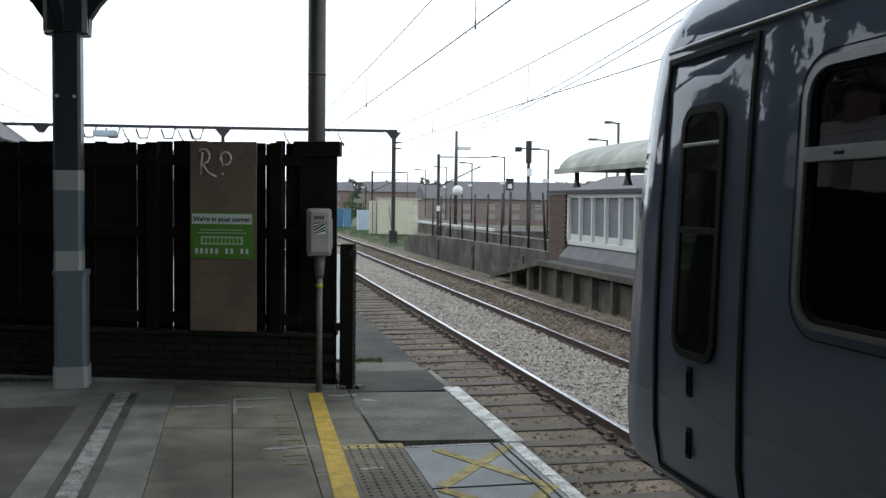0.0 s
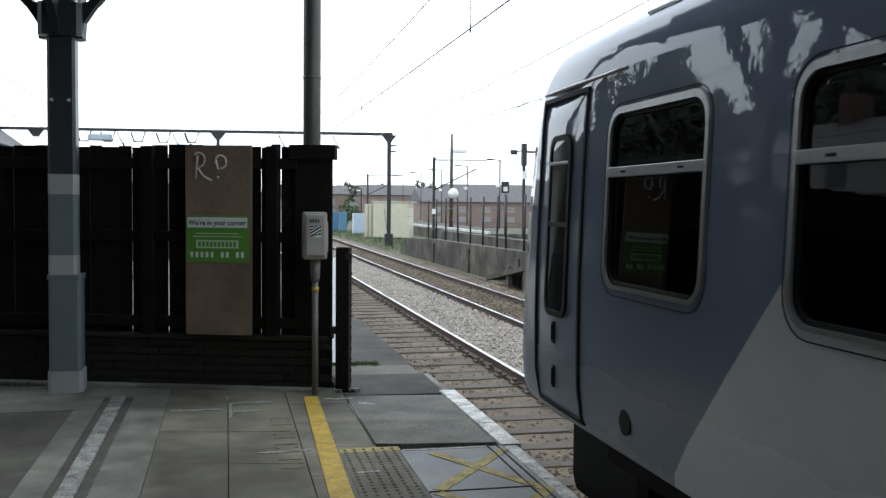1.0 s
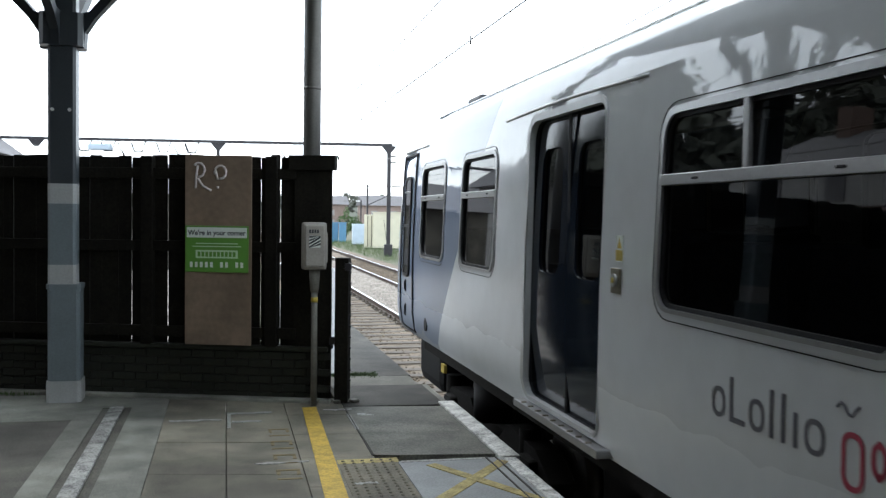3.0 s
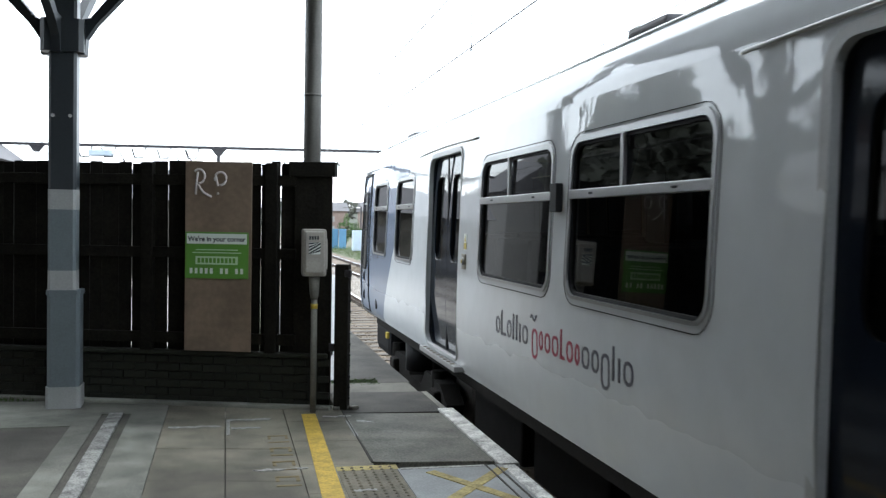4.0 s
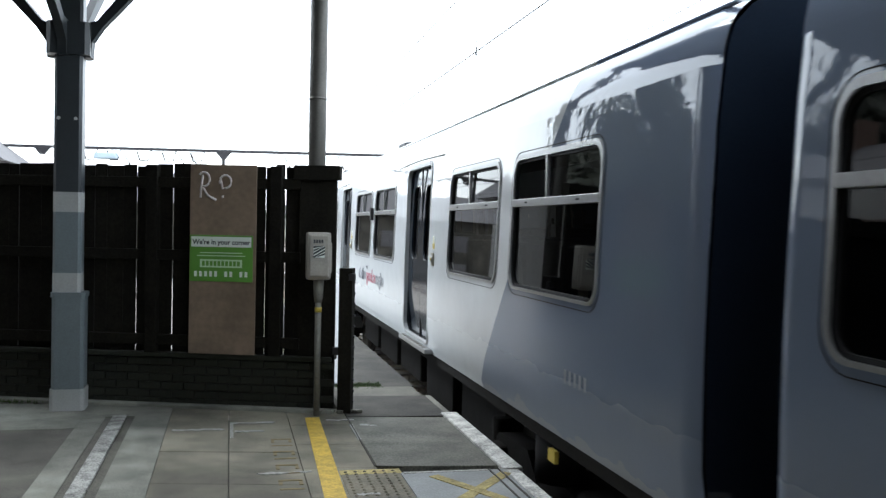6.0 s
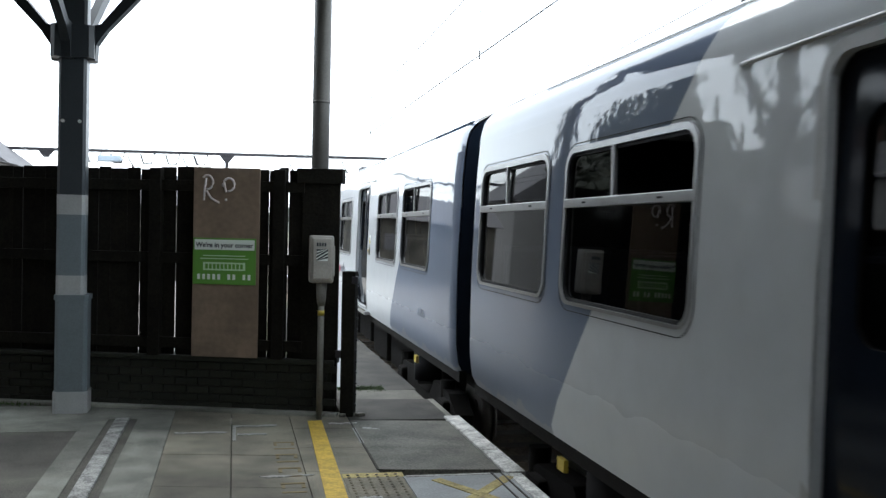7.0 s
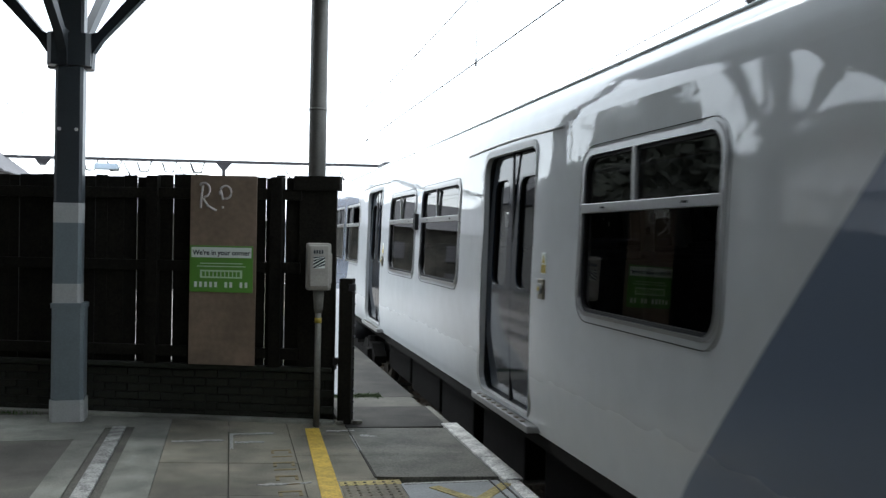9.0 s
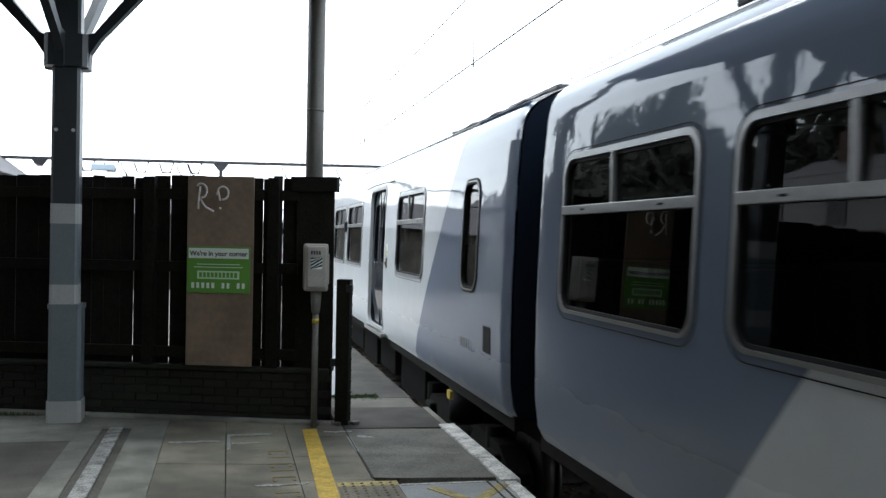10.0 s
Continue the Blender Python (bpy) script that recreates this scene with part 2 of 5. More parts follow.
def box(bm, x0, x1, y0, y1, z0, z1, bev=0.0, m=None):
    r = bmesh.ops.create_cube(bm, size=1)
    vs = r["verts"]
    for v in vs:
        v.co = Vector((x0 if v.co.x < 0 else x1, y0 if v.co.y < 0 else y1, z0 if v.co.z < 0 else z1))
    if bev:
        es = {e for v in vs for e in v.link_edges}
        nb = bmesh.ops.bevel(bm, geom=list(es), offset=bev, segments=2, affect="EDGES", profile=0.6)
        vs = [v for v in {v for f in nb["faces"] for v in f.verts} | {v for v in vs if v.is_valid}]
    if m is not None:
        bmesh.ops.transform(bm, matrix=m, verts=vs)
    return bm


def B(*a, **k):
    return box(bmesh.new(), *a, **k)


def tube(bm, pts, r, seg=8, r2=None):
    """A round bar along a line of points."""
    rings = []
    pts = [Vector(p) for p in pts]
    for i, p in enumerate(pts):
        d = (pts[min(i + 1, len(pts) - 1)] - pts[max(i - 1, 0)]).normalized()
        a = d.cross(Vector((0, 0, 1)) if abs(d.z) < 0.95 else Vector((1, 0, 0))).normalized()
        c = d.cross(a)
        rr = r if r2 is None else r + (r2 - r) * i / (len(pts) - 1)
        rings.append([bm.verts.new(p + rr * (math.cos(q) * a + math.sin(q) * c)) for q in [2 * math.pi * k / seg for k in range(seg)]])
    for A, C in zip(rings, rings[1:]):
        for k in range(seg):
            f = bm.faces.new((A[k], A[(k + 1) % seg], C[(k + 1) % seg], C[k]))
            f.smooth = True
    bm.faces.new(rings[0][::-1])
    bm.faces.new(rings[-1])
    return bm


def prism(bm, poly, axis, a, c):
    """A polygon in the two other axes, drawn out along an axis from a to c."""
    def at(p, w):
        return {"x": (w, p[0], p[1]), "y": (p[0], w, p[1]), "z": (p[0], p[1], w)}[axis]
    lo = [bm.verts.new(at(p, a)) for p in poly]
    hi = [bm.verts.new(at(p, c)) for p in poly]
    n = len(poly)
    fs = [bm.faces.new(lo[::-1]), bm.faces.new(hi)]
    fs += [bm.faces.new((lo[i], lo[(i + 1) % n], hi[(i + 1) % n], hi[i])) for i in range(n)]
    bmesh.ops.recalc_face_normals(bm, faces=fs)
    return bm


def rr(v0, v1, z0, z1, r, n=5):
    """A rounded rectangle's outline."""
    out = []
    for cx, cz, a0 in ((v1 - r, z1 - r, 0), (v0 + r, z1 - r, 90), (v0 + r, z0 + r, 180), (v1 - r, z0 + r, 270)):
        for k in range(n + 1):
            a = radians(a0 + 90 * k / n)
            out.append((cx + r * math.cos(a), cz + r * math.sin(a)))
    return out


def text_mesh(words, size):
    cu = bpy.data.curves.new("lettering", "FONT")
    cu.body, cu.size, cu.extrude, cu.align_x = words, size, 0.001, "CENTER"
    cu.offset = 0.0015
    tmp = new("lettering", cu)
    bpy.context.view_layer.update()
    me = bpy.data.meshes.new_from_object(tmp.evaluated_get(bpy.context.evaluated_depsgraph_get()))
    bpy.data.objects.remove(tmp)
    bm = bmesh.new()
    bm.from_mesh(me)
    return bm


# ---- ground, tracks ----
RAIL_Z = -0.71
g = B(-400, 400, -150, 700, -1.3, -1.02)
tagged(part("ground", g, EARTH), "rough trackside earth with thin grass", "ground", kind="structure")


def bed(name, x0, x1, z0, z1, material, label):
    bm = bmesh.new()
    n = 240
    for i in range(n + 1):
        y = -25 + i * 1.0
        for j in range(7):
            x = x0 + (x1 - x0) * j / 6
            z = z0 + (z1 - z0) * j / 6 + 0.02 * noise.noise((x * 2, y * 2, 0)) - (0.25 if j in (0, 6) else 0)
            bm.verts.new((x, y, z))
    bm.verts.ensure_lookup_table()
    for i in range(n):
        for j in range(6):
            a = i * 7 + j
            bm.faces.new((bm.verts[a], bm.verts[a + 1], bm.verts[a + 8], bm.verts[a + 7]))
    return tagged(part(name, bm, material), label, "ballast", kind="structure")


bed("ballast_bed", 1.75, 4.55, -0.9, -0.88, BROWNBALLAST, "dark brown ballast under the platform track")
bed("ballast_shoulder", 4.15, 5.95, -0.83, -0.83, BALLAST, "pale grey stone ballast between two tracks")
bed("ballast_bed_far", 5.7, 9.2, -0.862, -0.84, BROWNBALLAST, "brown ballast under the far track")


def rail_section(zc):
    return [(-0.07, zc - 0.16), (0.07, zc - 0.16), (0.07, zc - 0.145), (0.012, zc - 0.12), (0.012, zc - 0.045), (0.035, zc - 0.03), (0.035, zc - 0.004),
            (-0.035, zc - 0.004), (-0.035, zc - 0.03), (-0.012, zc - 0.045), (-0.012, zc - 0.12), (-0.07, zc - 0.145)]


def rail(name, x, zc, label):
    ob = thing(name, pose(x, 0, 0), label, "rail", "running rails")
    part("web", prism(bmesh.new(), rail_section(zc), "y", -24, 210), RAILSIDE, ob)
    part("running_surface", prism(bmesh.new(), [(-0.03, zc - 0.004), (0.03, zc - 0.004), (0.026, zc), (-0.026, zc)], "y", -24, 210), RAILTOP, ob, "polished steel running surface")


TRACK1, TRACK2 = 3.44, 6.8
for x, zc in ((TRACK1 - 0.7525, -0.71), (TRACK1 + 0.7525, -0.71), (6.06, -0.71), (7.54, -0.71)):
    rail("rail", x, zc, "rusty steel rail with a shiny worn top")


def chairs_and_sleepers(track_x, z, tilt, name, wide, y0, y1, label):
    ob = thing(name, pose(track_x, 0, 0), label, "sleepers", kind="structure")
    me = None
    y = y0
    while y < y1:
        if me is None:
            bm = B(-1.28, 1.28, -wide / 2, wide / 2, -0.12, 0, bev=0.012)
            for s in (-0.7525, 0.7525):
                box(bm, s - 0.17, s + 0.17, -0.09, 0.09, -0.002, 0.035)
                box(bm, s + 0.08, s + 0.13, -0.05, 0.05, 0.03, 0.09)
                box(bm, s - 0.13, s - 0.08, -0.05, 0.05, 0.03, 0.09)
            first = part("sleeper", bm, SLEEPER, ob)
            me = first.data
            first.matrix_local = pose(0, y, z, 0, tilt, 0)
        else:
            shared("sleeper", me, ob, pose(random.uniform(-0.03, 0.03), y, z + random.uniform(-0.012, 0.006), 0, tilt, random.uniform(-1.5, 1.5)))
        y += 0.68 + random.uniform(-0.02, 0.02)


chairs_and_sleepers(TRACK1, -0.868, 0, "sleeper_row", 0.26, -3, 80, "weathered sleepers with rail chairs")
chairs_and_sleepers(TRACK2, -0.868, 0, "sleeper_row_far", 0.25, 6, 70, "brown weathered sleepers of the far track")


def stones(name, material, label, spots, zf, smin, smax):
    """Loose stones as squat uneven octahedra."""
    rng = np.random.default_rng(5)
    base = np.array([(1, 0, 0), (0, 1, 0), (-1, 0, 0), (0, -1, 0), (0, 0, 1), (0, 0, -1)], float)
    tri = np.array([(0, 1, 4), (1, 2, 4), (2, 3, 4), (3, 0, 4), (1, 0, 5), (2, 1, 5), (3, 2, 5), (0, 3, 5)])
    V, F = [], []
    for i, (x, y) in enumerate(spots):
        s = rng.uniform(smin, smax)
        a = rng.uniform(0, 6.28)
        p = base * (s * rng.uniform(0.7, 1.2, (6, 1))) * (1, 0.8, 0.7)
        c, d = math.cos(a), math.sin(a)
        p = np.c_[p[:, 0] * c - p[:, 1] * d, p[:, 0] * d + p[:, 1] * c, p[:, 2] + 0.3 * p[:, 0] * rng.uniform(-1, 1)]
        V.append(p + (x, y, zf(x, y) + rng.uniform(-0.4, 0.5) * s))
        F.append(tri + 6 * i)
    me = bpy.data.meshes.new(name)
    me.from_pydata(np.concatenate(V).tolist(), [], np.concatenate(F).tolist())
    me.materials.append(material)
    tagged(new(name, me), label, "stones", kind="stuff")


rng = np.random.default_rng(3)


def spread(n, x0, x1, y0, y1):
    return np.c_[rng.uniform(x0, x1, n), y0 + (y1 - y0) * rng.uniform(0, 1, n) ** 1.6]


stones("ballast_stones", STONES, "loose pale grey ballast stones between tracks", spread(30000, 4.3, 5.97, 5, 62), lambda x, y: -0.83 + 0.03 * math.sin((x - 4.3) * 2.1), 0.022, 0.05)
stones("track_stones", BROWNSTONES, "brown grimy ballast stones between the sleepers", np.concatenate([spread(9000, 2.1, 4.15, 2, 40), spread(14000, 6.1, 7.5, 8, 55), spread(5000, 7.6, 8.8, 10, 45)]), lambda x, y: -0.895 if x < 5 else -0.856, 0.02, 0.045)

# ---- platform ----
plat = thing("platform", pose(0, 0, 0), "worn station platform of slabs and concrete", "platform", kind="structure")
part("bed", B(-8, 1.98, -24, 8.9, -1.1, -0.06), JOINT, plat)
part("face_wall", B(1.78, 1.88, -24, 13, -1.1, -0.07), WALLGREY, plat)
# left: asphalt, pale band, drain
part("asphalt", B(-8, -1.24, -24, 12, -0.1, 0.0), ASPHALT, plat, "dark asphalt surface")
part("pale_strip", B(-1.24, -1.05, -24, 9.8, -0.1, 0.002), PALE, plat)
part("pale_patch", B(-2.6, -1.24, 8.42, 9.6, -0.02, 0.004, bev=0.002), PALE, plat, "pale concrete round the column")
dark = B(-1.05, -0.985, -24, 9.0, -0.1, -0.006)
part("channel_floor", dark, ASPHALT, plat)
part("drain_cover", B(-0.985, -0.87, -24, 8.9, -0.1, 0.016, bev=0.004), DRAIN, plat, "pale worn drain channel cover")
part("channel_edge", B(-0.87, -0.80, -24, 9.0, -0.1, -0.004), ASPHALT, plat)
part("pale_strip", B(-0.80, -0.50, -24, 9.4, -0.1, 0.002), PALE, plat)
part("pale_strip", B(-1.05, -0.80, 8.9, 9.7, -0.1, 0.001), PALE, plat)
# slabs


def slab(x0, x1, y0, y1, material, skew=0.18, name="slab", z=0.0):
    bm = bmesh.new()
    g_ = 0.003
    poly = [(x0 + g_, y0 + g_), (x1 - g_, y0 + g_ - skew * (x1 - x0)), (x1 - g_, y1 - g_ - skew * (x1 - x0)), (x0 + g_, y1 - g_)]
    prism(bm, poly, "z", -0.07, z + random.uniform(-0.002, 0.002))
    bmesh.ops.bevel(bm, geom=[e for e in bm.edges if all(v.co.z > -0.03 for v in e.verts)], offset=0.003, segments=1, affect="EDGES")
    return part(name, bm, material, plat)


y = 9.35
while y > -6:
    slab(-0.50, 0.012, y - 0.92, y, SLAB)
    slab(0.012, 0.525, y - 0.92 - 0.09, y - 0.09, SLAB)
    y -= 0.92
y = 9.1
while y > -6:
    slab(0.525, 1.05, y - 0.75, y, SLAB, 0.1)
    y -= 0.75
part("slab_base", B(-0.5, 1.2, -24, -5.9, -0.1, 0.0), SLAB, plat)
# end slabs beside the edge
slab(1.05, 1.93, 6.82, 8.62, GREYSLAB, 0.12, "end_slab", 0.004)
slab(1.05, 1.98, 8.66, 9.72, DARKTAR, 0.05, "ramp_slab", 0.0)
slab(1.05, 1.95, 9.72, 10.3, ASPHALT, 0.05, "ramp_slab", -0.004)
ramp = bmesh.new()
prism(ramp, [(10.3, -0.3), (10.3, -0.008), (16.8, -0.04), (27, -0.5), (27, -0.9)], "x", 1.05, 1.975)
part("ramp", ramp, DARKTAR, plat, "dark sloping platform end")
# painted panel with a faded cross
part("painted_panel", B(1.19, 1.86, -6, 6.63, -0.07, 0.003, bev=0.003), PANELGREY, plat, "grey painted paving panel")
bm = bmesh.new()
for x0, y0, x1, y1, w in ((1.26, 5.64, 1.93, 6.52, 0.085), (1.4, 6.5, 1.91, 5.53, 0.08), (1.26, 4.65, 1.93, 5.55, 0.085), (1.24, 5.58, 1.91, 4.6, 0.08)):
    d = Vector((x1 - x0, y1 - y0, 0)).normalized()
    nrm = Vector((-d.y, d.x, 0)) * w / 2
    vs = [Vector((x0, y0, 0)) - nrm, Vector((x1, y1, 0)) - nrm, Vector((x1, y1, 0)) + nrm, Vector((x0, y0, 0)) + nrm]
    prism(bm, [(v.x, v.y) for v in vs], "z", 0.0, 0.007 if w > 0.082 else 0.0085)
part("cross_marking", bm, FADED, plat, "faded yellow painted cross")
for xj in (1.83, 1.9):
    part("edge_joint", B(xj - 0.005, xj + 0.005, -6, 6.63, 0.001, 0.0105), JOINT, plat)
part("panel_edge", B(1.86, 1.94, -6, 6.63, -0.07, 0.002), PANELGREY, plat)
part("panel_joint", B(1.19, 1.86, 5.6, 5.61, 0.001, 0.0098), JOINT, plat)
part("panel_border", B(1.21, 1.82, 6.59, 6.628, 0.001, 0.0066), PATCHY, plat, "worn white border line")
# coping with a white painted edge
y = -24.0
while y < 6.5:
    part("coping_stone", B(1.945, 2.045, y, min(y + 0.92, 6.6), -0.12, 0.006, bev=0.008), WHITE, plat, "worn white painted platform edge")
    y += 0.93
y = 6.62
while y < 8.7:
    part("coping_stone", B(1.935, 2.085, y, min(y + 0.69, 8.72), -0.12, 0.012, bev=0.01), WHITE, plat, "worn white painted platform edge")
    y += 0.70
part("coping_stone", B(1.98, 2.04, 8.74, 9.7, -0.14, -0.004, bev=0.008), GREYSLAB, plat)
# tactile paving with a yellow edge
part("tactile_paving", B(0.77, 1.185, -6, 6.62, -0.07, 0.004, bev=0.003), TACTILE, plat, "brown tactile paving with raised studs")
part("tactile_border", B(0.77, 1.2, 6.62, 6.74, -0.07, 0.004, bev=0.003), FADED, plat, "faded yellow border")
bm = bmesh.new()
for i in range(6):
    for j in range(26):
        bmesh.ops.create_cone(bm, cap_ends=True, segments=8, radius1=0.014, radius2=0.009, depth=0.007, matrix=pose(0.81 + i * 0.067, 6.68 - j * 0.067, 0.007))
tagged(part("studs", bm, TACTILE, plat), kind="stuff")
# yellow line
bm = bmesh.new()
prism(bm, [(0.44, 0), (0.62, 0), (0.8, 8.63), (0.675, 8.63)], "z", 0.002, 0.0065)
part("yellow_line", bm, YELLOW, plat, "worn yellow safety line")
# ghost lettering and white repair marks
for k in range(4):
    for x0, x1, dy in ((0.34, 0.5, 0), (0.34, 0.365, 0.12), (0.475, 0.5, 0.12), (0.34, 0.5, 0.22)):
        yy = 6.3 + k * 0.42
        part("ghost_marking", B(x0, x1, yy + dy, yy + dy + 0.03 + 0.05 * (dy == 0.12), -0.02, 0.0036), GHOST, plat)
for x0, x1, y0, y1 in ((0.02, 0.05, 7.9, 8.5), (0.02, 0.4, 8.44, 8.5), (0.06, 0.3, 8.1, 8.16), (-0.45, -0.02, 8.2, 8.26), (0.2, 0.58, 6.72, 6.75), (0.82, 0.97, 6.1, 6.13), (0.85, 1.1, 8.47, 8.52),
                       (1.12, 1.2, 8.22, 8.3), (1.2, 1.26, 8.2, 8.25), (1.03, 1.06, 7.7, 8.3)):
    bm = bmesh.new()
    poly = []
    n = 9
    for k in range(n):
        poly.append((x0 + (x1 - x0) * k / (n - 1), y0 + random.uniform(-0.018, 0.018)))
    for k in range(n):
        poly.append((x1 + (x0 - x1) * k / (n - 1), y1 + random.uniform(-0.018, 0.018)))
    prism(bm, poly, "z", 0.0, 0.0055)
    part("paint_spill", bm, PATCHY, plat)
for x0, y0, x1, y1 in ((1.05, 8.6, 1.04, 6.83), (1.04, 6.83, 1.23, 6.78)):
    bm = bmesh.new()
    d = Vector((x1 - x0, y1 - y0, 0)).normalized()
    nrm = Vector((-d.y, d.x, 0)) * 0.005
    prism(bm, [(x0 - nrm.x, y0 - nrm.y), (x1 - nrm.x, y1 - nrm.y), (x1 + nrm.x, y1 + nrm.y), (x0 + nrm.x, y0 + nrm.y)], "z", 0.0, 0.0075)
    part("crack", bm, JOINT, plat)


def tuft(name, spots, label, hgt=0.06, material=None):
    bm = bmesh.new()
    for x, y, z in spots:
        a = random.uniform(0, 6.28)
        w = random.uniform(0.004, 0.01)
        h = hgt * random.uniform(0.4, 1.2)
        p = Vector((x, y, z))
        s = Vector((math.cos(a), math.sin(a), 0)) * w
        lean = Vector((random.uniform(-1, 1), random.uniform(-1, 1), 0)) * h * 0.6
        v = [bm.verts.new(q) for q in (p - s, p + s, p + lean + Vector((0, 0, h)))]
        bm.faces.new(v)
    tagged(part(name, bm, material or GRASS), label, "grass", kind="stuff")


tuft("weeds", [(random.uniform(1.12, 1.62), 10.36 + random.gauss(0, 0.07), 0.0) for k in range(900)], "green weeds growing in a platform joint", 0.014, MOSS)
tuft("weeds", [(random.uniform(-2.3, -1.2), random.gauss(9.75, 0.06), 0.0) for k in range(500)], "moss and weeds at the foot of the wall", 0.035)

# ---- fence ----
FX, FY, FANG = -2.17, 9.91, math.degrees(math.atan2(-0.9, 2.75))
FM = pose(FX, FY, 0, 0, 0, FANG)
wall = thing("low_wall", FM, "low sooty brick wall under the timber fence", "wall", kind="structure")
part("core", B(-6, 3.24, 0.02, 0.22, -0.05, 0.46), MORTARDARK, wall)
bme = None
for row in range(6):
    s = -3.4 + (0.11 if row % 2 else 0)
    while s < 3.1:
        m = pose(s + 0.107, 0.015 + random.uniform(-0.003, 0.003), 0.005 + row * 0.076 + 0.0325)
        if bme is None:
            o = part("brick", B(-0.1045, 0.1045, -0.015, 0.05, -0.0325, 0.0325, bev=0.005), BRICKDARK, wall)
            bme = o.data
            o.matrix_local = m
        else:
            shared("brick", bme, wall, m)
        s += 0.219
part("coping", B(-6, 3.26, -0.03, 0.25, 0.46, 0.505, bev=0.012), BRICKDARK, wall)
part("footing", B(-1.5, 3.3, -0.1, 0.02, -0.05, 0.03, bev=0.015), PALE, wall, "pale cement fillet at the foot")

fence = thing("timber_fence", FM, "tall dark creosoted timber board fence", "fence")
# board joints; a few have shrunk open and let the light through
joints = [-4.99 + 0.1635 * k for k in range(49)] + [2.93]
open_at = {}
for want, wide in ((0.181, 0.008), (0.939, 0.006), (1.352, 0.009), (1.706, 0.011), (2.6, 0.007), (2.787, 0.012)):
    k = min(range(len(joints)), key=lambda q: abs(joints[q] - want))
    joints[k] = want
    open_at[k] = wide / 2
for k in range(len(joints) - 1):
    top = 2.27 + random.uniform(-0.02, 0.015)
    a, c = joints[k] + open_at.get(k, 0.001), joints[k + 1] - open_at.get(k + 1, 0.002)
    part("board", B(a, c, 0.062, 0.077 + 0.004 * (k % 2), 0.5, top, bev=0.002), TARWOOD, fence)
for z in (2.1, 1.42, 0.62):
    part("rail", B(-5, 2.95, 0.0, 0.06, z - 0.05, z + 0.05, bev=0.006), TARWOOD, fence)
for sp in (-4.0, -2.6, -0.45, 1.53, 2.72):
    part("post", B(sp - 0.055, sp + 0.055, -0.035, 0.06, 0.5, 2.26, bev=0.008), TARWOOD, fence)
part("end_panel", B(2.93, 3.28, 0.02, 0.06, 0.0, 2.265, bev=0.004), TARWOOD, fence, "wide dark end board")
part("end_cap", B(2.88, 3.315, -0.02, 0.1, 2.14, 2.275, bev=0.006), TARWOOD, fence)

ply = part("plywood_board", B(0, 0.63, 0, 0.018, 0, 1.755, bev=0.003), PLY)
tagged(ply, "weathered brown plywood board with chalk scrawl, fixed to the fence", "board")
ply.matrix_world = FM @ pose(1.918, -0.062, 0.51)

sign = thing("notice_sign", FM @ pose(1.925, -0.075, 1.185), "green and white printed helpline notice on plywood", "sign")
part("plate", B(0, 0.6, 0, 0.006, 0, 0.43, bev=0.003), SIGNGREEN, sign)
part("white_band", B(0.015, 0.585, -0.003, 0.001, 0.32, 0.415), SIGNWHITE, sign, "white heading band")
tx = text_mesh("We're in your corner", 0.062)
bmesh.ops.transform(tx, matrix=pose(0.3, -0.004, 0.345, 90), verts=tx.verts)
part("heading", tx, INK, sign, "dark printed heading")
for z, a, c in ((0.262, 0.1, 0.5), (0.235, 0.07, 0.53)):
    part("small_print", B(a, c, -0.003, 0.001, z, z + 0.008), SIGNPALE, sign)
part("name_panel", B(0.1, 0.5, -0.003, 0.001, 0.13, 0.205), SIGNPALE, sign, "pale name panel")
for k in range(10):
    x = 0.12 + k * 0.037
    part("name_bar", B(x, x + 0.026, -0.006, 0.001, 0.145, 0.19), SIGNGREEN, sign)
for k in range(11):
    if k in (5, 8):
        continue
    x = 0.045 + k * 0.048
    part("number_bar", B(x, x + 0.026, -0.003, 0.001, 0.045, 0.095, bev=0.001), SIGNWHITE, sign)


def stroke(pts, w):
    bm = bmesh.new()
    tube(bm, pts, w, 6)
    return bm


def arc(cx, cz, rx, rz, a0, a1, n=12):
    return [(cx + rx * math.cos(radians(a0 + (a1 - a0) * k / n)), 0, cz + rz * math.sin(radians(a0 + (a1 - a0) * k / n))) for k in range(n + 1)]


scrawl = thing("chalk_scrawl", FM @ pose(1.918, -0.063, 0.51), "two white chalk initials scrawled on plywood", "graffiti")
for pts in ([(0.1, 0, 1.45), (0.105, 0, 1.55), (0.12, 0, 1.66)], arc(0.13, 1.62, 0.055, 0.065, 140, -95), [(0.12, 0, 1.545), (0.17, 0, 1.47), (0.25, 0, 1.43)],
            arc(0.335, 1.6, 0.055, 0.06, 200, -100), [(0.29, 0, 1.62), (0.31, 0, 1.53)], [(0.31, 0, 1.47), (0.312, 0, 1.45)]):
    part("stroke", stroke(pts, 0.011), CHALK, scrawl)

# added white board, tilted to the sky to brighten the gap by the post
mb = thing("gap_bright_board", pose(1.17, 10.4, 0.0, -38), "white board added beyond the fence gap as its bright strip", "board")
part("panel", B(-0.14, 0.12, -0.012, 0.012, 0.012, 1.4, bev=0.004), LAMPWHITE, mb)
part("batten", B(-0.13, 0.12, 0.012, 0.04, 0.15, 0.2), TARWOOD, mb)

